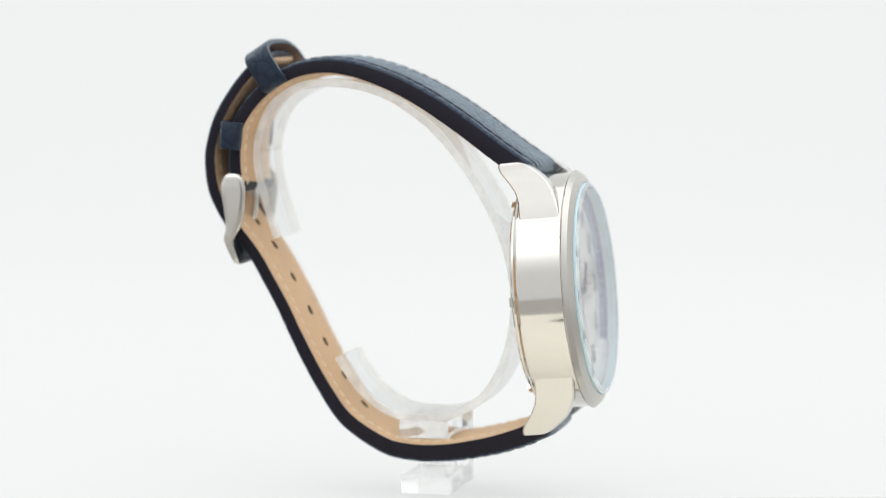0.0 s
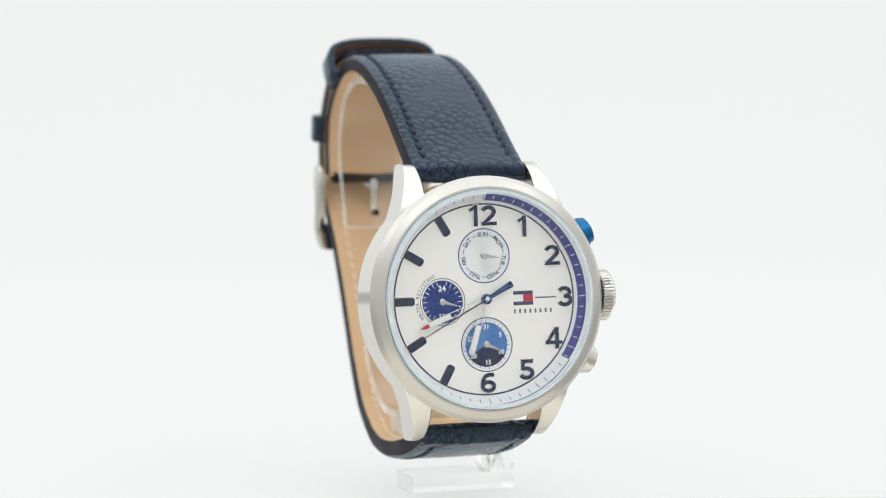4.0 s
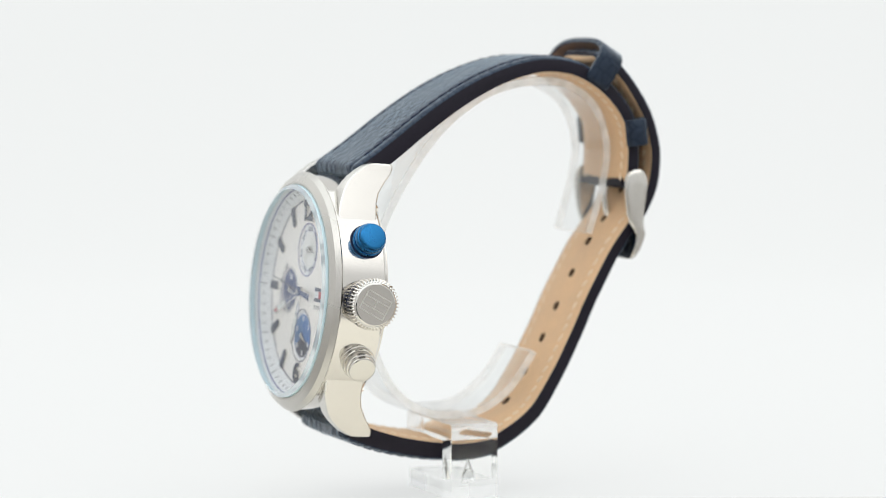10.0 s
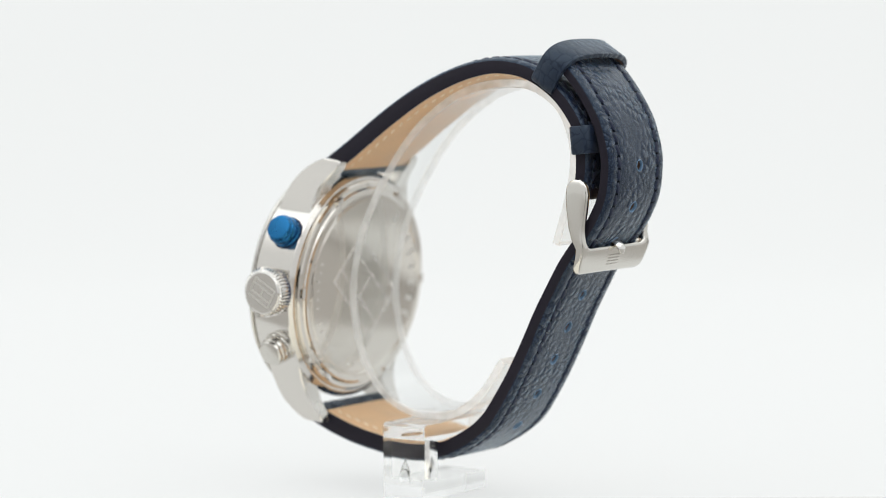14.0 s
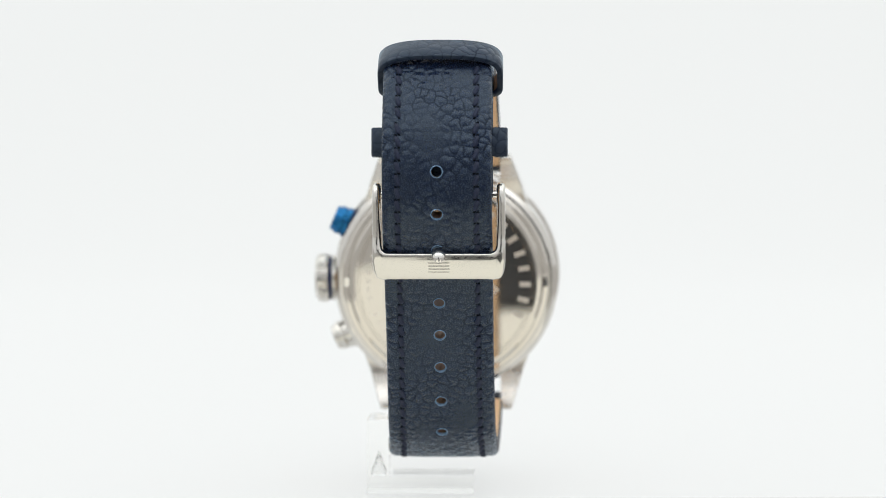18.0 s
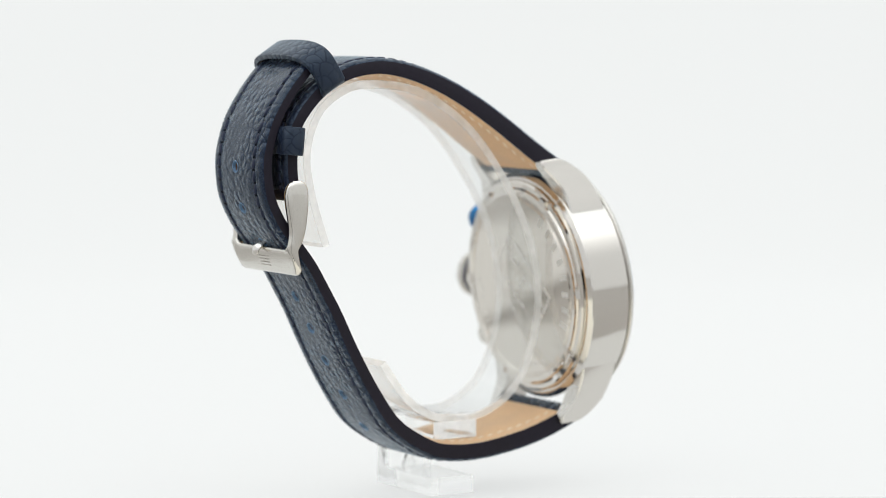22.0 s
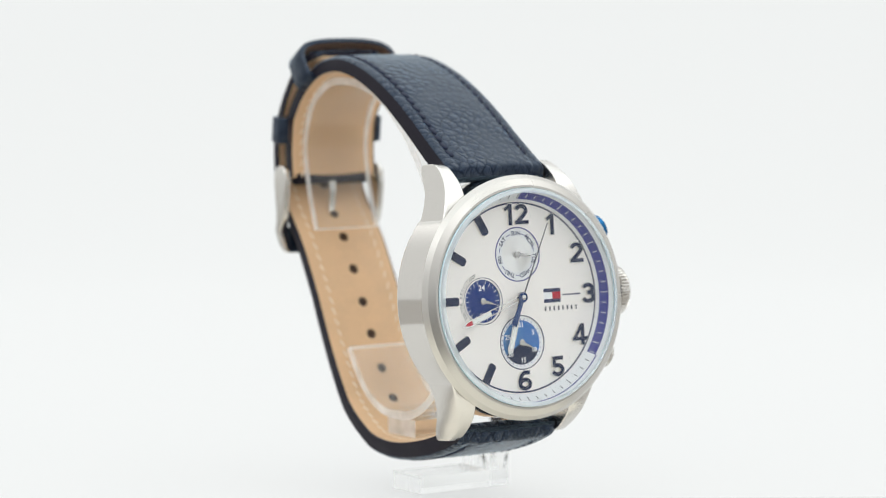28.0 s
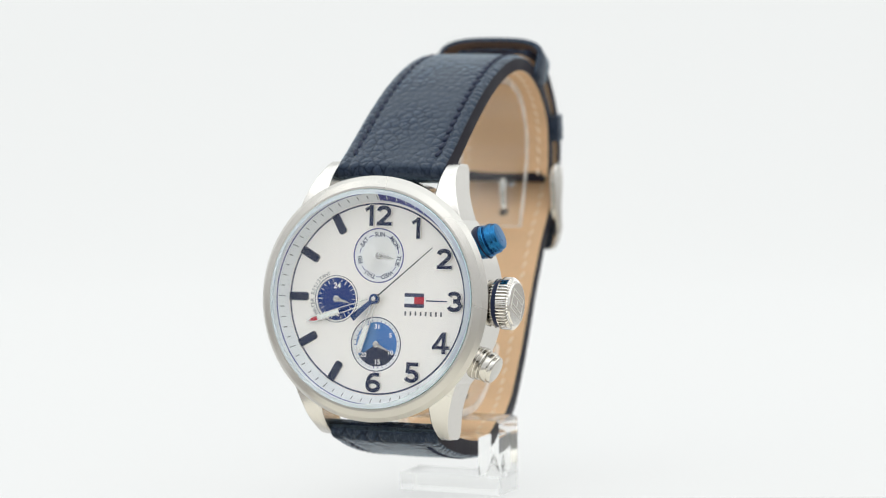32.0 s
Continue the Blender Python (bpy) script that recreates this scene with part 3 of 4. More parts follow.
# strokes of the numerals as centre lines in units of their height, with their widths
STROKES = {
    "1": (0.48, [([(0.355, 0.0), (0.355, 1.0)], 0.25), ([(0.30, 0.885), (0.05, 0.735)], 0.19)]),
    "2": (0.82, [(bow(0.40, 0.665, 0.275, 0.21, 168, -38) + [(0.44, 0.36), (0.20, 0.16)], 0.25), ([(0.05, 0.115), (0.80, 0.115)], 0.23)]),
    "3": (0.80, [(bow(0.37, 0.695, 0.255, 0.185, 160, -95), 0.24), (bow(0.38, 0.325, 0.295, 0.205, 98, -160), 0.245)]),
    "4": (0.88, [([(0.60, 0.0), (0.60, 1.0)], 0.245), ([(0.555, 0.93), (0.13, 0.31)], 0.20), ([(0.03, 0.29), (0.86, 0.29)], 0.21)]),
    "5": (0.80, [([(0.13, 0.885), (0.72, 0.885)], 0.23), ([(0.235, 0.93), (0.19, 0.47)], 0.22), (bow(0.38, 0.335, 0.29, 0.215, 128, -158), 0.245)]),
    "6": (0.82, [(bow(0.41, 0.325, 0.285, 0.205, 0, 360, 40), 0.24), ([(0.125, 0.33), (0.13, 0.50), (0.185, 0.68), (0.29, 0.81), (0.44, 0.87), (0.70, 0.86)], 0.24)]),
}


def numeral(word, height, grow, z0, z1, m):
    """Bold figures drawn as thick strokes, centred; grow widens every stroke, in millimetres."""
    bm = bmesh.new()
    gap = 0.10
    total = sum(STROKES[c][0] for c in word) + gap * (len(word) - 1)
    left, layer = -total / 2, 0
    for c in word:
        for line, width in STROKES[c][1]:
            layer += 1
            pts = [Vector(((left + x) * height, (y - 0.5) * height)) for x, y in line]
            for k, q in ((0, 1), (-1, -2)):
                pts[k] = pts[k] + (pts[k] - pts[q]).normalized() * grow
            half = width * 0.78 * height / 2 + grow
            rows = []
            closed = (Vector(line[0]) - Vector(line[-1])).length < 1e-6
            for k, p in enumerate(pts):
                before, after = pts[max(k - 1, 0)], pts[min(k + 1, len(pts) - 1)]
                if closed and k in (0, len(pts) - 1):
                    before, after = pts[-2], pts[1]
                t = (after - before).normalized()
                side = Vector((-t.y, t.x)) * half
                top = z1 + 0.006 * layer
                rows.append([bm.verts.new(m @ Vector((*(p + side * s), z))) for s, z in ((1, z0), (1, top), (-1, top), (-1, z0))])
            for a, b in zip(rows, rows[1:]):
                for q in range(4):
                    bm.faces.new((a[q], a[(q + 1) % 4], b[(q + 1) % 4], b[q]))
            bm.faces.new(rows[0])
            bm.faces.new(rows[-1])
        left += STROKES[c][0] + gap
    return bm


for word, angle, r, tall in (("12", 0, 15.5, 4.0), ("1", 30, 15.4, 3.95), ("2", 60, 15.6, 4.0), ("3", 90, 15.85, 4.0), ("4", 120, 15.35, 4.0), ("5", 150, 15.4, 4.0), ("6", 180, 15.45, 3.95)):
    a = radians(angle)
    m = Matrix.Translation((r * math.sin(a), r * math.cos(a), 0))
    part("numeral", numeral(word, tall, 0.09, 0.0, 0.42, m), POLISHED, dial, "raised silver-edged navy numeral " + word, smooth=30, space=DIALM)
    part("numeral_face", numeral(word, tall, -0.03, 0.36, 0.50, m), NAVY, dial, "navy numeral face", smooth=30, space=DIALM)
BATON = [(-0.76, 4.15), (-0.76, 0.65), (-0.45, 0.25), (0.45, 0.25), (0.76, 0.65), (0.76, 4.15)]
for angle in (210, 240, 270, 300, 330):
    m = clock(angle) @ Matrix.Translation((0, 13.6, 0))
    part("index", bevelled(prism([(x * 1.12, y * 1.04 - 0.08) for x, y in BATON], 0.0, 0.3, m=m), 0.05), POLISHED, dial, "raised silver-edged navy hour baton", space=DIALM)
    part("index_face", bevelled(prism(BATON, 0.28, 0.40, m=m), 0.04), NAVY, dial, "navy baton face", space=DIALM)
# printed emblem beside three: four plain bands
part("emblem", box(5.65, 9.55, 0.62, 1.3, 0.0, 0.05), NAVY_PRINT, dial, "navy band of the printed emblem", space=DIALM)
part("emblem", box(5.65, 9.55, -1.35, -0.67, 0.0, 0.05), NAVY_PRINT, dial, "navy band of the printed emblem", space=DIALM)
part("emblem", box(5.65, 7.6, -0.67, 0.62, 0.0, 0.05), WHITE, dial, "white block of the printed emblem", space=DIALM)
part("emblem", box(7.6, 9.55, -0.67, 0.62, 0.0, 0.05), RED, dial, "red block of the printed emblem", space=DIALM)
part("three_line", box(10.0, 14.2, -0.14, 0.10, 0.0, 0.04), NAVY_PRINT, dial, "fine navy line to the three", space=DIALM)
bm = bmesh.new()
for k in range(8):
    x = 5.9 + k * 1.02
    box(x - 0.17, x + 0.17, -2.85, -2.05, 0.0, 0.04, bm)
tagged(part("maker_mark", bm, GREY_PRINT, dial, "row of plain grey printed bars", space=DIALM), kind="stuff")


# small dials
def at(x, y, z=0.0):
    return Matrix.Translation((x, y, z))


day = part("day_subdial", ring(4.9, 5.1, -0.02, 0.05, 72, m=at(*DAY)), TRACK_BLUE, dial, "day-of-week small dial with blue rim", space=DIALM)
part("day_ring", ring(3.35, 4.95, -0.02, 0.02, 72, m=at(*DAY, -RECESS)), WHITE, day.parent, "white ring lettered with the days", space=DIALM)
SPUN = surface("spun_silver", (0.90, 0.895, 0.87), 0.42, 1.0, 5000, 0.0, 0.015)
spun = SPUN.node_tree.nodes["Principled BSDF"]
spun.inputs["Anisotropic"].default_value = 0.85
way = SPUN.node_tree.nodes.new("ShaderNodeTangent")
way.direction_type, way.axis = "RADIAL", "Z"
SPUN.node_tree.links.new(way.outputs[0], spun.inputs["Tangent"])
royal = ROYAL.node_tree.nodes["Principled BSDF"]
royal.inputs["Anisotropic"].default_value = 0.8
turn = ROYAL.node_tree.nodes.new("ShaderNodeTangent")
turn.direction_type, turn.axis = "RADIAL", "Z"
ROYAL.node_tree.links.new(turn.outputs[0], royal.inputs["Tangent"])
def spun_disc(name, radius, mat, centre, label):
    """A turned disc with its own axis at the small dial's arbor."""
    ob = part(name, lathe([(0.0, -0.02), (radius, -0.02), (radius, 0.02), (0.0, 0.02)], 72), mat, dial, label, space=Matrix())
    m = DIALM @ at(centre[0], centre[1], -RECESS)
    ob.matrix_basis = Matrix.Translation(m.translation * 0.001) @ m.to_3x3().normalized().to_4x4()


spun_disc("day_centre", 3.35, SPUN, DAY, "spun silver centre of the day dial")
for k, word in enumerate(("SUN", "MON", "TUE", "WED", "THU", "FRI", "SAT")):
    part("day_name", lettering(word, 1.12, 0.025, 0.02, 0.05, at(*DAY, -RECESS) @ clock(k * 360 / 7) @ at(0, 3.95)), NAVY_PRINT, dial, "printed " + word, space=DIALM)
for k in range(7):
    a = (k + 0.5) * 360 / 7
    part("day_line", ring(3.9, 4.02, 0.02, 0.04, 6, (a - 7, a + 7), m=at(*DAY, -RECESS)), TRACK_BLUE, dial, "fine blue line between the day names", space=DIALM)
spun_disc("hours_subdial", 3.98, ROYAL, HOURS, "royal blue twenty-four hour small dial")
part("hours_line", ring(4.28, 4.4, 0.0, 0.04, 72, m=at(*HOURS)), NAVY_PRINT, dial, "fine navy line round the small dial", space=DIALM)
bm = bmesh.new()
for k in range(24):
    if k in (0, 12):
        continue
    box(-0.07, 0.07, 3.0 if k % 2 == 0 else 3.3, 3.78, 0.03, 0.05, bm, at(*HOURS, -RECESS) @ clock(k * 15))
tagged(part("hour_marks", bm, WHITE, dial, "white hour ticks", space=DIALM), kind="stuff")
bm = lettering("24", 1.5, 0.04, 0.03, 0.06, at(HOURS[0], HOURS[1] + 2.5, -RECESS))
lettering("12", 1.5, 0.04, 0.03, 0.06, at(HOURS[0], HOURS[1] - 2.7, -RECESS), bm)
tagged(part("hour_numbers", bm, WHITE, dial, "white small numbers", space=DIALM), kind="stuff")
bm = bmesh.new()
text = "WATER RESISTANT"
for k, ch in enumerate(text):
    if ch != " ":
        lettering(ch, 1.0, 0.0, 0.0, 0.03, at(*HOURS) @ clock(237 + k * 7.4) @ at(0, 4.95), bm)
tagged(part("printed_words", bm, GREY_PRINT, dial, "small grey printed words round the small dial", space=DIALM), kind="stuff")
part("date_subdial", ring(4.9, 5.08, -0.02, 0.05, 72, m=at(*DATE)), NAVY_PRINT, dial, "date small dial with navy rim", space=DIALM)
part("date_ring", ring(4.05, 4.95, 0.0, 0.02, 72, m=at(*DATE, -RECESS)), WHITE, dial, "white date track", space=DIALM)
bm = bmesh.new()
for k in range(31):
    box(-0.05, 0.05, 4.15, 4.55, 0.02, 0.04, bm, at(*DATE, -RECESS) @ clock(k * 360 / 31))
tagged(part("date_marks", bm, TRACK_BLUE, dial, "fine blue date ticks", space=DIALM), kind="stuff")
# third sector's paler blue is a reflection put into the colour
for a0, a1, mat, words in ((0, 115, SKY, "mid-blue sector"), (115, 238, NAVY, "near-black navy sector"), (238, 360, SKY_SHINE, "blue sector with a reflection put into its paler colour")):
    part("date_sector", lathe([(0.0, 0.0), (4.12, 0.0), (4.12, 0.03), (0.0, 0.03)], 40, close=True, arc=(a0, a1), m=at(*DATE, -RECESS)), mat, dial, words, space=DIALM)
bm = bmesh.new()
for word, angle in (("31", 0), ("5", 58), ("10", 116), ("15", 174), ("20", 232), ("25", 290)):
    a = radians(angle)
    lettering(word, 1.25, 0.03, 0.03, 0.06, at(DATE[0] + 3.3 * math.sin(a), DATE[1] + 3.3 * math.cos(a), -RECESS), bm)
tagged(part("date_numbers", bm, WHITE, dial, "white date numbers", space=DIALM), kind="stuff")


# hands: built along +y round their own arbors
def hand(name, bm, mat, centre, z, angle, label):
    ob = part(name, bm, mat, watch, label, space=Matrix())
    ob.matrix_basis = hand_pose(centre, z, angle)
    return ob


def hand_pose(centre, z, angle):
    m = CASE @ at(centre[0], centre[1], z + 0.42) @ clock(angle)
    return Matrix.Translation(m.translation * 0.001) @ m.to_3x3().normalized().to_4x4()


def small_hand():
    bm = lathe([(0.0, 0.0), (0.62, 0.0), (0.62, 0.22), (0.45, 0.3), (0.0, 0.3)], 28)
    return prism([(-0.34, 0.3), (0.34, 0.3), (0.16, 2.0), (0.0, 3.3), (-0.16, 2.0)], 0.05, 0.18, bm)


hand("day_hand", small_hand(), STEEL_HAND, DAY, SUNK - 0.52, 98, "small polished steel day hand")
hand("hours_hand", small_hand(), STEEL_HAND, HOURS, SUNK - 0.52, 105, "small polished steel twenty-four hour hand")
hand("date_hand", small_hand(), STEEL_HAND, DATE, SUNK - 0.52, 115, "small polished steel date hand")


def rails(bm, r0, r1, w0, w1):
    for s in (-1, 1):
        prism([(s * w0, r0), (s * (w0 - 0.16), r0), (s * (w1 - 0.16), r1), (s * w1, r1)][::s], 0.0, 0.14, bm)


bm = ring(0.35, 1.0, 0.0, 0.16, 36)
rails(bm, 0.8, 5.0, 0.42, 0.62)
prism([(-0.62, 5.0), (0.62, 5.0), (0.62, 10.2), (0.0, 10.95), (-0.62, 10.2)], 0.0, 0.14, bm)
hour_hand = hand("hour_hand", bm, POLISHED, (0, 0), -0.25, 197.8, "skeleton steel hour hand with white lume")
part("lume", prism([(-0.36, 5.15), (0.36, 5.15), (0.36, 9.6), (0.0, 10.0), (-0.36, 9.6)], 0.13, 0.19), LUME, hour_hand, "white luminous infill", space=Matrix())
bm = ring(0.35, 0.95, 0.0, 0.16, 36)
rails(bm, 0.8, 7.6, 0.42, 0.58)
prism([(-0.58, 7.6), (0.58, 7.6), (0.58, 13.2), (0.0, 14.7), (-0.58, 13.2)], 0.0, 0.14, bm)
minute_hand = hand("minute_hand", bm, POLISHED, (0, 0), 0.05, 248.6, "skeleton steel minute hand with white lume")
part("lume", prism([(-0.34, 7.75), (0.34, 7.75), (0.34, 12.1), (-0.34, 12.1)], 0.13, 0.19), LUME, minute_hand, "white luminous infill", space=Matrix())
part("tip", prism([(-0.36, 12.3), (0.36, 12.3), (0.36, 13.1), (0.0, 14.0), (-0.36, 13.1)], 0.13, 0.19), RED, minute_hand, "red lacquered tip", space=Matrix())
bm = lathe([(0.0, 0.0), (0.95, 0.0), (0.95, 0.2), (0.8, 0.28), (0.0, 0.28)], 36)
prism([(-0.36, -0.6), (0.36, -0.6), (0.62, -5.75), (-0.62, -5.75)], 0.02, 0.16, bm)
second_hand = hand("second_hand", bm, HAND_BLUE, (0, 0), 0.35, 252, "blued second hand with broad counterweight")
part("needle", prism([(-0.13, 0.7), (0.13, 0.7), (0.07, 15.0), (-0.07, 15.0)], 0.03, 0.12), NEEDLE, second_hand, "fine dark needle", space=Matrix())
part("arbor", lathe([(0.45, 0.25), (0.45, 0.4), (0.3, 0.45), (0.0, 0.45)], 24), POLISHED, second_hand, "polished centre cap", space=Matrix())

# ---- strap ----
CX = -0.25


def stitch_shape(radius, length, bm, m=Matrix()):
    """One plump stitch of thread along y, with the twist of its two strands."""
    rings = []
    for f, r in ((-0.5, 0.3), (-0.4, 0.8), (-0.2, 1.0), (0.0, 0.9), (0.2, 1.0), (0.4, 0.8), (0.5, 0.3)):
        rings.append([bm.verts.new(m @ Vector((radius * r * math.cos(a), f * length, radius * r * 0.75 * math.sin(a)))) for a in [math.pi * q / 3 for q in range(6)]])
    for a, b in zip(rings, rings[1:]):
        for q in range(6):
            bm.faces.new((a[q], a[(q + 1) % 6], b[(q + 1) % 6], b[q]))
    bm.faces.new(rings[0])
    bm.faces.new(rings[-1])
    return bm


bm = stitch_shape(0.56, 2.1, bmesh.new())
threads = len(bm.faces)
# near-black discs at both ends stand in for the shade of needle holes
for f in (-1.08, 1.08):
    lathe([(0.0, 0.06), (0.3, 0.04), (0.36, -0.1)], 8, bm, Matrix.Translation((0, f, 0)))
bm.faces.ensure_lookup_table()
for f in bm.faces[threads:]:
    f.material_index = 1
bm.transform(MM)
bmesh.ops.recalc_face_normals(bm, faces=bm.faces)
STITCH = bpy.data.meshes.new("stitch")
bm.to_mesh(STITCH)
bm.free()
STITCH.shade_smooth()
STITCH.materials.append(THREAD)
STITCH.materials.append(PIT)


def strap(name, path, half, thick, label, holes=(), start=0, end=0, hide_mat=LEATHER):
    """A padded strap along (y, z) control points of its outer face: leather body, lining, two rows of stitches on each face."""
    step = 0.78
    seam = 2.8 if holes else 2.4
    places, tangents, length = spline([(0, y, z) for y, z in path], step)
    n = len(places) - 1

    def blend(values, k):
        u = k / n * (len(values) - 1)
        j = min(int(u), len(values) - 2)
        return values[j] + (values[j + 1] - values[j]) * (u - j)

    def place(k, x, depth):
        t = tangents[k]
        inward = Vector((0, -t.z, t.y)) * SIGN
        return places[k] + Vector((CX + x, 0, 0)) + inward * depth

    mid = n // 2
    centre = Vector((0, 10, -48))
    t = tangents[mid]
    SIGN = 1 if Vector((0, -t.z, t.y)).dot(centre - places[mid]) > 0 else -1
    wide = [j / 12 for j in range(3)] + [0.33, 0.55, 0.68, 0.73, 0.76, 0.79, 0.84, 0.92, 0.97, 1.0]
    cols = [-v for v in wide[:0:-1]] + wide

    def outer_depth(v, k):
        w = blend(half, k)
        edge = (1 - abs(v)) * w
        pad = -0.35 * (1 - abs(v) ** 3)
        groove = 0.26 * math.exp(-((edge - seam) / 0.45) ** 2)
        return pad + groove + (0.5 * max(0, 1 - edge / 0.9) ** 2)

    def tip(k):
        """Rounded ends: how the width shrinks near the tail's tip, and the thickness at both ends."""
        s = (n - k) * step
        return 0.66 + 0.34 * math.sqrt(max(0.0, 1 - (1 - s / end) ** 2)) if end and s < end else 1.0

    def rolled(k):
        roll = 1.75 if k < n / 2 else 0.7
        s = min(k, n - k) * step
        return roll * (1 - math.sqrt(max(0.0, 1 - (1 - s / roll) ** 2))) if s < roll else 0

    def plump(v, k):
        """The lining swells towards the wrist between its seams."""
        return 0.55 * (1 - v * v) * min(1.0, (k - 5) / 8)

    bm, lining = bmesh.new(), bmesh.new()
    hide = bm.loops.layers.uv.new("hide")
    spot = {}
    LIN = 0.14
    grid_o, grid_i = [], []
    for k in range(n + 1):
        w, T = blend(half, k) * tip(k), blend(thick, k)
        ends = rolled(k)
        grid_o.append([bm.verts.new(place(k, v * w, outer_depth(v, k) + ends)) for v in cols])
        for v, vert in zip(cols, grid_o[-1]):
            spot[vert] = (k * step, v * w)
        grid_i.append([bm.verts.new(place(k, v * w, T - (LIN if k > 4 else 0.05) - ends * 0.9)) for v in cols])
    hole_cells = set()
    for h in holes:
        for a in range(-2, 2):
            for b in range(-2, 2):
                hole_cells.add((h + a, 12 + b))

    def skin(grid, target, flip):
        for k in range(n):
            for j in range(24):
                if grid[k] and (k, j) not in hole_cells:
                    f = (grid[k][j], grid[k][j + 1], grid[k + 1][j + 1], grid[k + 1][j])
                    target.faces.new(f[::-1] if flip else f)

    skin(grid_o, bm, False)
    skin(grid_i, bm, True)
    for k in range(n):
        for j in (0, 24):
            f = bm.faces.new((grid_o[k][j], grid_o[k + 1][j], grid_i[k + 1][j], grid_i[k][j]))
            f.material_index = 1
    for k in (0, n):
        for j in range(24):
            bm.faces.new((grid_o[k][j], grid_o[k][j + 1], grid_i[k][j + 1], grid_i[k][j])).material_index = 0 if k == 0 else 1
    l_o, l_i = [], []
    for k in range(n + 1):
        if k < 5:
            l_o.append(None)
            l_i.append(None)
            continue
        w, T = blend(half, k) * tip(k) - 0.3, blend(thick, k)
        l_o.append([lining.verts.new(place(k, v * w, T - LIN + 0.01 - rolled(k) * 0.7)) for v in cols])
        l_i.append([lining.verts.new(place(k, v * w, T - 0.08 * abs(v) ** 6 - rolled(k) * 0.8 + plump(v, k))) for v in cols])
    skin(l_o, lining, False)
    skin(l_i, lining, True)
    for k in range(5, n):
        for j in (0, 24):
            lining.faces.new((l_o[k][j], l_o[k + 1][j], l_i[k + 1][j], l_i[k][j]))
    for k in (5, n):
        for j in range(24):
            lining.faces.new((l_o[k][j], l_o[k][j + 1], l_i[k][j + 1], l_i[k][j]))
    # punched holes: a round bore through leather and lining
    bores = []
    for h in holes:
        loop_ij = [(h - 2, 10 + b) for b in range(4)] + [(h - 2 + a, 14) for a in range(4)] + [(h + 2, 14 - b) for b in range(4)] + [(h + 2 - a, 10) for a in range(4)]
        R = 1.02

        def circle(target, depth_fn):
            c0, t0 = places[h], tangents[h]
            inward = Vector((0, -t0.z, t0.y)) * SIGN
            out = []
            for (k, j) in loop_ij:
                a = math.atan2(j - 12, k - h)
                out.append(target.verts.new(c0 + Vector((CX + R * math.sin(a), 0, 0)) + t0 * R * math.cos(a) + inward * depth_fn))
            return out
        T = blend(thick, h)
        d_out = outer_depth(0, h) + 0.05
        for target, grid, depth in ((bm, grid_o, d_out), (bm, grid_i, T - LIN), (lining, l_o, T - LIN + 0.01), (lining, l_i, T + 0.5)):
            c = circle(target, depth)
            if target is bm:
                for (k, j), vert in zip(loop_ij, c):
                    a = math.atan2(j - 12, k - h)
                    spot[vert] = (h * step + R * math.cos(a), R * math.sin(a))
            g = [grid[k][j] for k, j in loop_ij]
            for q in range(16):
                target.faces.new((g[q], g[(q + 1) % 16], c[(q + 1) % 16], c[q]))
        bore = bmesh.new()
        walls = [circle(bore, d_out), circle(bore, d_out + 0.5), circle(bore, T + 0.48)]
        for dyed, (a, b) in enumerate(zip(walls, walls[1:])):
            for q in range(16):
                bore.faces.new((a[q], a[(q + 1) % 16], b[(q + 1) % 16], b[q])).material_index = 1 - dyed
        c0, t0 = places[h], tangents[h]
        inward = Vector((0, -t0.z, t0.y)) * SIGN
        rims = []
        for r, up in ((R - 0.02, 0.0), (R + 0.02, -0.06), (R + 0.06, -0.08), (R + 0.12, 0.02)):
            rims.append([bore.verts.new(c0 + Vector((CX + r * math.sin(a), 0, 0)) + t0 * r * math.cos(a) + inward * (d_out - 0.04 + up)) for a in [math.pi * q / 12 for q in range(24)]])
        for a, b in zip(rims, rims[1:]):
            for q in range(24):
                bore.faces.new((a[q], a[(q + 1) % 24], b[(q + 1) % 24], b[q])).material_index = 1
        bores.append(bore)
    for f in bm.faces:
        for corner in f.loops:
            corner[hide].uv = spot.get(corner.vert, (sum(corner.vert.co) * 0.7, corner.vert.co.x))
    body = part(name, bm, [hide_mat, EDGE], watch, label, space=LIFT, smooth=45)
    part("lining", lining, TAN, body, "tan leather lining", space=LIFT, smooth=45)
    for bore in bores:
        part("buckle_hole", bore, [HOLE, RIM], body, "punched hole with pale blue edge", space=LIFT)

    # stitches: short slanting threads sunk in the groove; those of the lining joined
    def stitches(side, inside, mat):
        joined = bmesh.new()
        k = start / step
        while k < n - 1 - (end * 0.55) / step:
            k0 = int(k)
            w, T = blend(half, k0), blend(thick, k0)
            x = side * (w - seam)
            d = T + plump(1 - seam / w, max(k0, 5)) - 0.1 if inside else outer_depth(1 - seam / w, k0) - 0.04
            p0 = place(k0, x - side * 0.3, d)
            p1 = place(min(n, k0 + 2), x + side * 0.3, d)
            axis = p1 - p0
            up = Vector((1, 0, 0)).cross(axis).normalized()
            right = axis.normalized().cross(up)
            m = Matrix((right, axis.normalized(), up)).transposed().to_4x4()
            m.translation = (p0 + p1) / 2
            if inside:
                stitch_shape(0.3, axis.length, joined, m)
            else:
                lift = LIFT @ m
                ob = new("stitch", STITCH)
                ob.parent = body
                ob.matrix_basis = Matrix.Translation(lift.translation * 0.001) @ lift.to_3x3().to_4x4()
            k += 2.35 / step
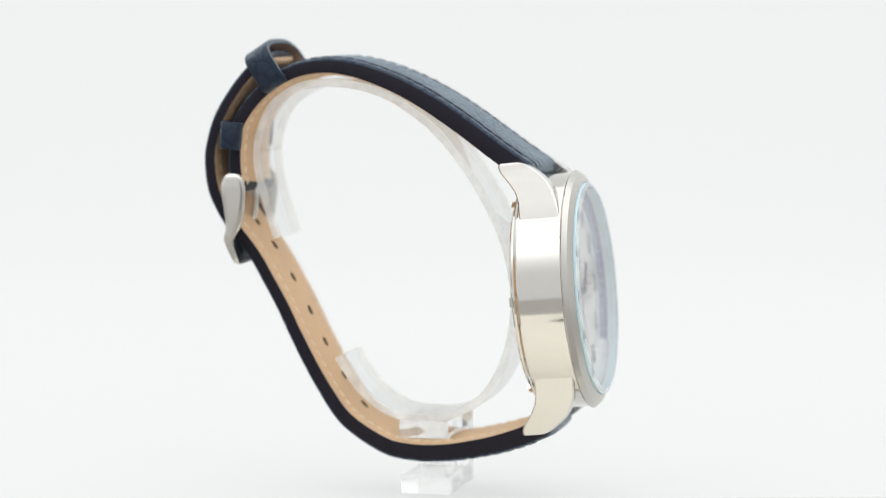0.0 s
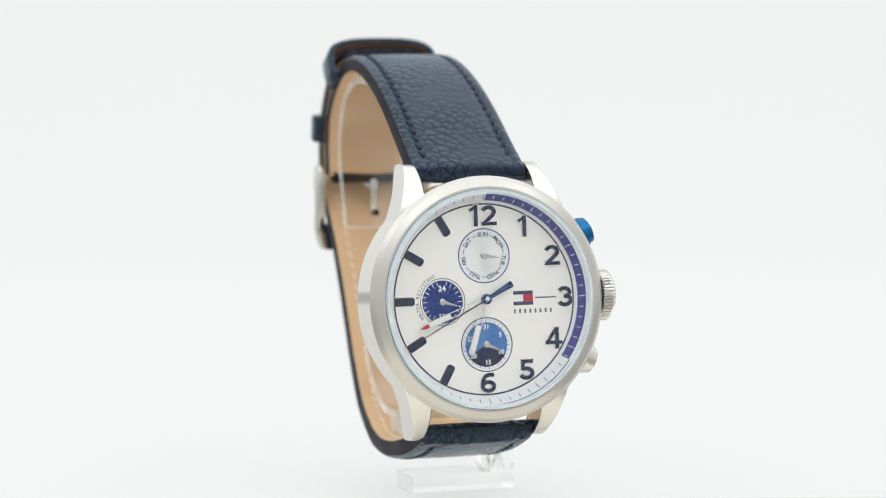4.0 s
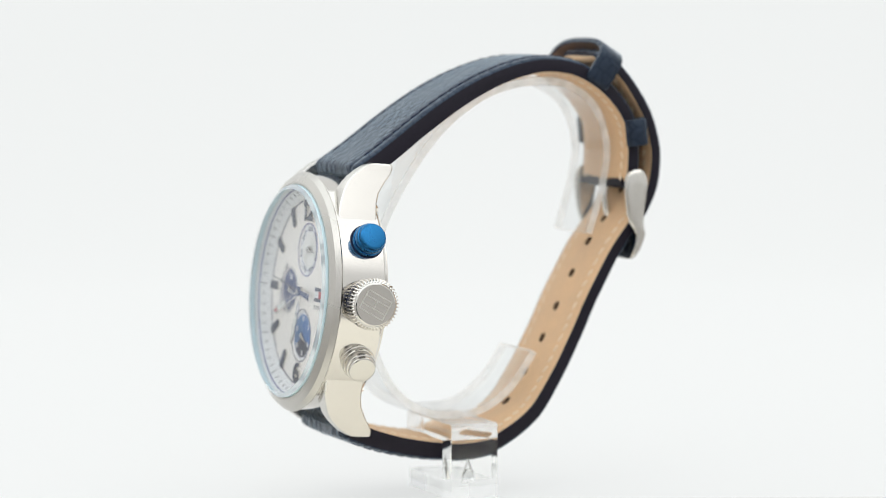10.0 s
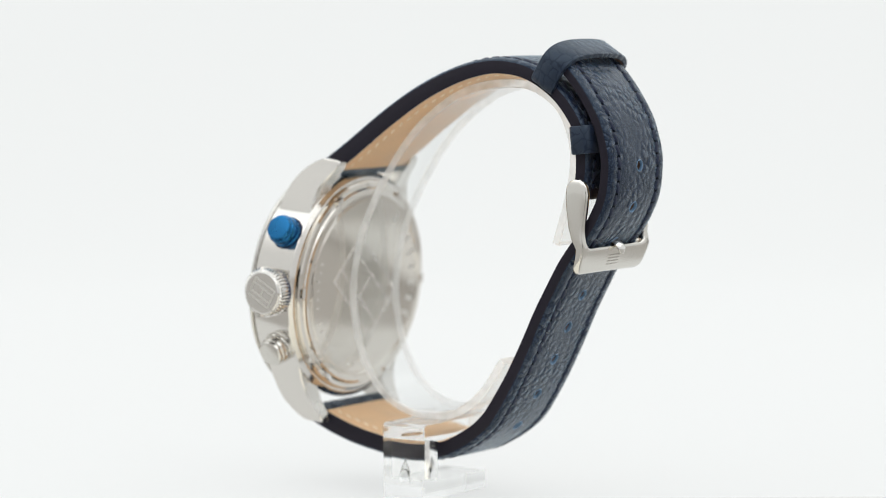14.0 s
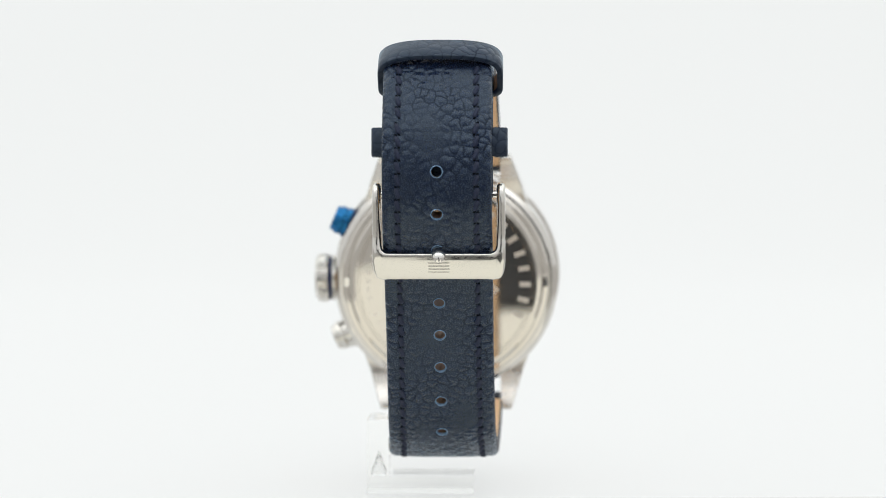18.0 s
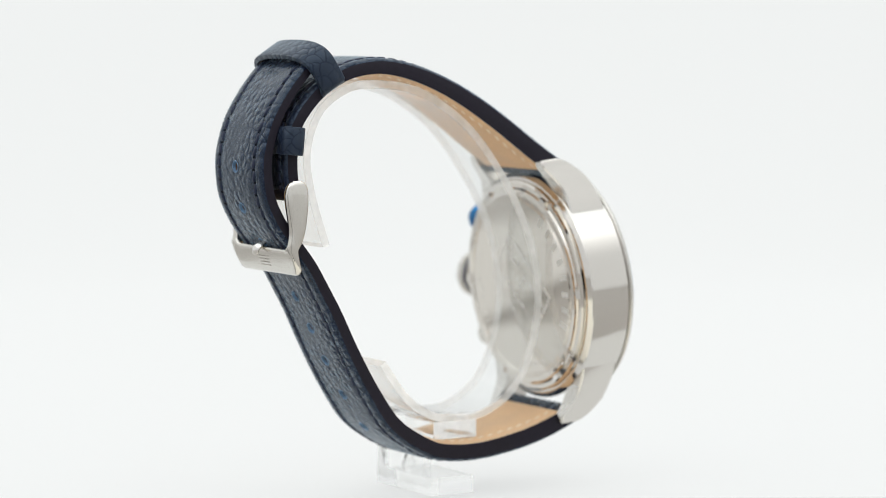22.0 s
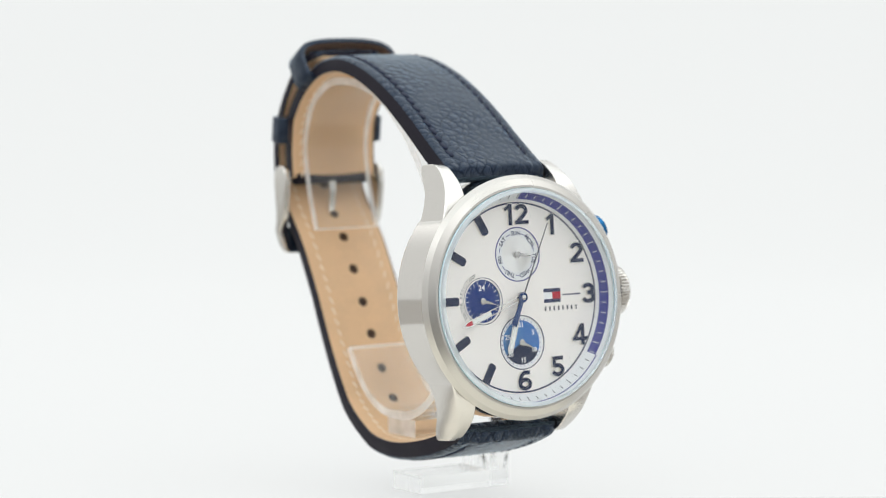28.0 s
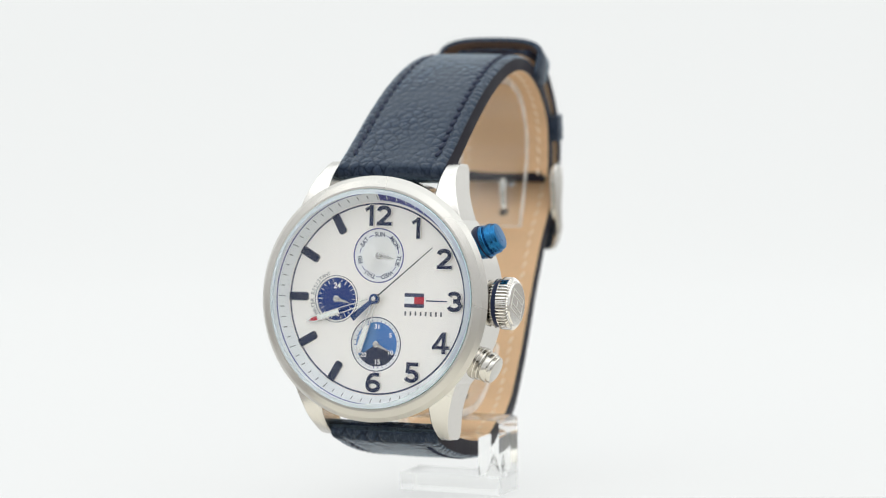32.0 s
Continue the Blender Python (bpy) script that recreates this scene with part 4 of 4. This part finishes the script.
        if inside:
            tagged(part("lining_stitching", joined, mat, body, "row of cream stitches", space=LIFT, smooth=60), kind="stuff")

    for side in (-1, 1):
        stitches(side, False, THREAD)
        stitches(side, True, CREAM_THREAD)
    return body


UPPER = [(-21.9, -28.0), (-20.6, -27.0), (-17.0, -24.6), (-13.3, -22.0), (-7.9, -18.1), (-2.5, -14.6), (2.8, -11.7), (8.2, -9.4), (13.6, -7.8), (18.9, -7.1), (24.3, -7.7), (28.5, -9.3), (32.8, -12.2), (36.1, -15.7), (38.4, -19.6), (39.1, -24.1), (39.1, -28.4), (38.6, -32.0)]
LOWER = [(-25.2, -78.0), (-19.1, -80.6), (-13.6, -82.3), (-8.2, -83.4), (-3.9, -84.0), (1.0, -84.2), (5.9, -83.7), (9.1, -82.7), (13.4, -80.3), (16.7, -77.8), (18.9, -75.3), (21.6, -71.1), (24.3, -66.4), (27.2, -60.7), (29.7, -55.4), (32.3, -50.6), (35.0, -45.9),
         (37.9, -42.0), (40.8, -38.2), (43.2, -33.3), (44.0, -28.4), (43.8, -24.1), (42.0, -18.2), (38.7, -12.8), (35.5, -9.0), (32.5, -6.5), (31.2, -5.85)]


def nearest(path, target, step=0.78):
    places, _, _ = spline([(0, y, z) for y, z in path], step)
    return min(range(len(places)), key=lambda k: (places[k] - Vector((0, *target))).length)


strap("upper_strap", UPPER, (11.0, 10.6, 10.2, 10.0, 10.0), (3.9, 3.7, 3.1, 2.7, 2.6), "navy pebbled leather strap half holding the buckle", start=5.0, hide_mat=UPPER_LEATHER)
HOLES = [nearest(LOWER, p) for p in ((43.9, -26.8), (42.8, -34.4), (38.4, -41.4), (35.2, -45.6), (31.6, -51.5), (28.5, -57.9), (25.3, -64.2), (21.7, -70.9), (17.2, -77.1))]
strap("lower_strap", LOWER, (11.0, 10.6, 10.1, 9.9, 9.9, 9.8, 9.8), (3.9, 3.5, 3.2, 2.8, 2.6, 2.4, 2.2, 2.0), "navy pebbled leather strap half with punched holes", HOLES, start=5.0, end=6.0)


# keepers: flat leather loops
def loop(name, centre, along, width, height, band, label, r=6, t=1.1, crown=3, tuck=0.0):
    """A rounded rectangular loop round the strap; along is the (y, z) way of the strap; tuck: half the gap where its ends go into the strap."""
    u = Vector((0, along[0], along[1])).normalized()
    up = Vector((0, -u.z, u.y))
    if up.z < 0 and abs(u.z) < 0.9:
        up = -up
    bm = bmesh.new()
    def outline(a, shrink):
        c, v = math.cos(a), math.sin(a)
        p = crown if v > 0 else r
        return ((width / 2 - shrink) * math.copysign(abs(c) ** (2 / p), c), (height / 2 - shrink) * math.copysign(abs(v) ** (2 / p), v))

    hide = bm.loops.layers.uv.new("hide")
    turns = [2 * math.pi * (k + 0.5) / 56 for k in range(56)]
    spots = [outline(a, 0) for a in turns]
    runs = [0.0]
    for p, q in zip(spots, spots[1:] + spots[:1]):
        runs.append(runs[-1] + math.dist(p, q))
    loops = []
    for a in turns:
        ring4 = []
        for sh, s in ((0, -0.92), (0, 0.92), (0.15, 1.0), (t - 0.15, 1.0), (t, 0.92), (t, -0.92), (t - 0.15, -1.0), (0.15, -1.0)):
            x, y = outline(a, sh)
            ring4.append(bm.verts.new(Vector((CX - 0.4 + x, centre[0], centre[1])) + up * y + u * s * band / 2))
        loops.append(ring4)
    for k in range(len(loops)):
        a, b = loops[k], loops[(k + 1) % len(loops)]
        if tuck and spots[k][1] < 0 and max(abs(spots[k][0]), abs(spots[(k + 1) % len(loops)][0])) < tuck:
            continue
        for q in range(8):
            f = bm.faces.new((a[q], a[(q + 1) % 8], b[(q + 1) % 8], b[q]))
            f.material_index = 1 if q == 4 else 0
            for corner, (i, j) in zip(f.loops, ((k, q), (k, q + 1), (k + 1, q + 1), (k + 1, q))):
                corner[hide].uv = (runs[i], (0.0, 1.0, 1.1, 1.2, 1.3, 2.3, 2.4, 2.5, 2.6)[j] * band)
    return part(name, bm, [SMOOTH, KEEPER_LINING], watch, label, space=LIFT, smooth=50)


loop("keeper", (31.6, -8.9), (0.84, -0.54), 22.8, 9.6, 5.2, "navy leather keeper loop round both strap halves", r=7, crown=2.9)
loop("keeper", (38.15, -22.0), (0.10, -0.99), 24.6, 5.0, 5.2, "navy leather keeper loop standing wide of the strap", r=5, t=0.8, crown=5, tuck=10.6)

# buckle: one rounded U-shaped frame, its foot broadened into a sloping plate
INNER_Y = [(-47.0, 36.15), (-46.3, 36.45), (-45.5, 36.75), (-42.6, 37.8), (-42.0, 37.5), (-41.0, 36.8), (-38.0, 35.9), (-34.0, 35.4), (-31.0, 35.35), (-29.9, 35.9), (-29.2, 36.9)]
OUTER_Y = [(-47.0, 37.65), (-46.3, 38.0), (-42.4, 39.5), (-41.85, 39.6), (-40.9, 39.3), (-39.4, 39.15), (-37.5, 39.35), (-35.0, 39.75), (-33.0, 40.1), (-31.3, 40.2), (-30.0, 39.6), (-29.2, 38.7)]
HALF_FRAME = [((10.8, -29.35), (11.6, -29.3)), ((10.5, -29.8), (11.9, -29.75)), ((10.45, -30.6), (12.02, -30.6)), ((10.45, -32.0), (12.02, -32.0)), ((10.45, -34.0), (12.02, -34.0)), ((10.45, -36.0), (12.02, -36.0)),
              ((10.45, -38.0), (12.02, -38.2)), ((10.45, -39.6), (12.02, -40.4)), ((10.43, -40.5), (12.02, -42.3)), ((10.25, -41.2), (12.0, -43.8)), ((9.85, -41.6), (11.75, -45.5)),
              ((9.3, -41.82), (11.2, -46.55)), ((8.5, -41.85), (10.2, -46.9)), ((5.0, -41.85), (5.5, -46.9)), ((2.0, -41.85), (2.0, -46.9))]


def level(table, v):
    for (v0, y0), (v1, y1) in zip(table, table[1:]):
        if v <= v1:
            return y0 + (y1 - y0) * max(0.0, (v - v0) / (v1 - v0))
    return table[-1][1]


def buckle_frame():
    bm = bmesh.new()
    stations = HALF_FRAME + [((-p[0], p[1]), (-q[0], q[1])) for p, q in reversed(HALF_FRAME)]
    loops = []
    for p, q in stations:
        sec = []
        for k in range(20):
            a = 2 * math.pi * (k + 0.5) / 20
            u = math.copysign(abs(math.cos(a)) ** 0.5, math.cos(a)) * 0.5 + 0.5
            w = math.copysign(abs(math.sin(a)) ** 0.5, math.sin(a)) * 0.5 + 0.5
            x, v = p[0] + (q[0] - p[0]) * u, p[1] + (q[1] - p[1]) * u
            sec.append(bm.verts.new((x + CX - 0.2, level(INNER_Y, v) * (1 - w) + level(OUTER_Y, v) * w, v)))
        loops.append(sec)
    for a, b in zip(loops, loops[1:]):
        for k in range(20):
            bm.faces.new((a[k], a[(k + 1) % 20], b[(k + 1) % 20], b[k]))
    bm.faces.new(loops[0])
    bm.faces.new(loops[-1])
    return bm


buckle = thing("buckle", "", "")
part("buckle_frame", buckle_frame(), SATIN, buckle, "polished steel buckle frame with sloping foot", space=LIFT, smooth=50)
m = Matrix.Translation((CX - 0.2, 40.0, -42.1)) @ Matrix.Rotation(radians(180), 4, "Z") @ Matrix.Rotation(radians(115), 4, "X")
bm = bmesh.new()
for y0, y1 in ((-2.0, -1.9), (-2.6, -2.5), (-3.2, -3.1), (-3.8, -3.7)):
    box(-1.9, 1.9, y0, y1, -0.06, 0.03, bm, m)
tagged(part("engraving", bm, SATIN, buckle, "four fine engraved lines", space=LIFT), kind="stuff")
part("buckle_bar", lathe([(0.75, -11.0), (0.75, 11.0)], 16, m=Matrix.Translation((CX - 0.2, 37.6, -31.4)) @ Matrix.Rotation(radians(90), 4, "Y")), POLISHED, buckle, "steel pivot bar", space=LIFT)
bm = lathe([(1.45, -8.6), (1.6, -8.3), (1.6, 8.3), (1.45, 8.6)], 28, m=Matrix.Translation((CX - 0.2, 37.5, -31.6)) @ Matrix.Rotation(radians(90), 4, "Y"))
part("bar_wrap", bm, EDGE, buckle, "navy leather fold round the pivot bar", space=LIFT)
TONGUE = [(37.4, -30.2), (36.7, -32.5), (36.6, -35.5), (37.2, -38.5), (38.6, -40.8), (39.9, -41.9), (40.45, -42.6), (40.5, -43.5)]
places, tangents, _ = spline([(0, y, z) for y, z in TONGUE], 0.5)
bm = bmesh.new()
loops = []
for k, (p, t) in enumerate(zip(places, tangents)):
    up = Vector((0, -t.z, t.y))
    left = len(places) - 1 - k
    cap = (0.45, 0.78, 0.94)[left] if left < 3 else 1.0
    w = (0.85 + (0.35 if k > len(places) * 0.7 else 0)) * cap
    loops.append([bm.verts.new(p + Vector((CX - 0.2 + w * math.cos(a), 0, 0)) + up * 0.65 * cap * math.sin(a)) for a in [math.pi * q / 5 for q in range(10)]])
for a, b in zip(loops, loops[1:]):
    for q in range(10):
        bm.faces.new((a[q], a[(q + 1) % 10], b[(q + 1) % 10], b[q]))
bm.faces.new(loops[0])
bm.faces.new(loops[-1])
part("tongue", bm, POLISHED, buckle, "steel buckle tongue", space=LIFT, smooth=50)
buckle.parent = watch
for key in list(buckle.keys()):
    del buckle[key]

# ---- the stand ----
stand = thing("watch_stand", "clear acrylic C-shaped watch stand on a flat foot", "display stand")
RING = [(29.9, -41.8), (33.0, -31.5), (33.7, -24.0), (31.0, -16.8), (25.5, -12.8), (20.0, -11.9), (13.0, -12.6), (6.0, -15.3), (-2.0, -21.4), (-8.9, -30.3), (-14.2, -40.3), (-16.6, -50.0), (-16.5, -58.0), (-14.3, -66.0), (-10.3, -72.0), (-4.4, -75.4), (1.0, -76.0), (7.0, -75.3), (13.0, -71.3), (17.9, -64.6)]
places, tangents, _ = spline([(0, y, z) for y, z in RING], 1.0)
bm = bmesh.new()
loops = []
for p, t in zip(places, tangents):
    n_ = Vector((0, -t.z, t.y)) * 0.78
    loops.append([bm.verts.new(p + n_ * s + Vector((x, 0, 0))) for s, x in ((-1, -8.5), (-0.85, -8.7), (0.85, -8.7), (1, -8.5), (1, 5.8), (0.85, 6.0), (-0.85, 6.0), (-1, 5.8))])
for a, b in zip(loops, loops[1:]):
    for q in range(8):
        f = bm.faces.new((a[q], a[(q + 1) % 8], b[(q + 1) % 8], b[q]))
        # white refraction of the cuff's clear edges put into their colour
        f.material_index = 0 if q in (3, 7) else 1
for end in (loops[0], loops[-1]):
    bm.faces.new(end).material_index = 1
ring_part = part("cuff", bm, [SHEET, MILKY], stand, "clear acrylic open cuff", space=LIFT)
foot = bevelled(prism([(-6.0, 0.0), (14.7, 0.0), (14.7, 13.9), (14.2, 14.4), (-7.2, 14.4), (-7.2, 11.0), (10.4, 11.0), (10.4, 3.4), (-6.0, 3.4)], -3.5, 6.1, m=Matrix(((1, 0, 0, 0), (0, 0, 1, 0), (0, 1, 0, 0.3 - FLOOR), (0, 0, 0, 1)))), 0.25, 2)
foot.normal_update()
for f in foot.faces:
    if abs(f.normal.x) > 0.7 and f.calc_center_median().z > 10.5 - FLOOR:
        f.material_index = 1
part("bracket", foot, [ACRYLIC, MILKY], stand, "clear acrylic bent bracket and foot", space=LIFT)
screw = lathe([(1.45, -88.2), (1.4, -87.2), (0.0, -83.4)], 24, m=Matrix.Translation((12.5, 0.6, 0)))
part("screw_hole", screw, BORE, stand, "pointed screw hole drilled up into the bracket", space=LIFT)
for ob in stand.children:
    ob.visible_shadow = False


# ---- movement ----
def motions():
    times = [0.5 * k for k in range(65)]
    walk(watch, [(t, table_pose(t)) for t in times])
    walk(stand, [(t, table_pose(t)) for t in times])
    ticks = [(0.0, hand_pose((0, 0), 0.35, 253.5 - 36))]
    for k in range(32):
        angle = 253.5 + 6 * (k - 6)
        ticks.append((k + 0.4, hand_pose((0, 0), 0.35, angle)))
        ticks.append((k + 0.5, hand_pose((0, 0), 0.35, angle + 6)))
    ticks.append((32.0, hand_pose((0, 0), 0.35, 253.5 + 6 * 26)))
    walk(second_hand, ticks)
    walk(minute_hand, [(float(t), hand_pose((0, 0), 0.05, 248.1 + 0.1 * t)) for t in (0, 8, 16, 24, 32)])


motions()
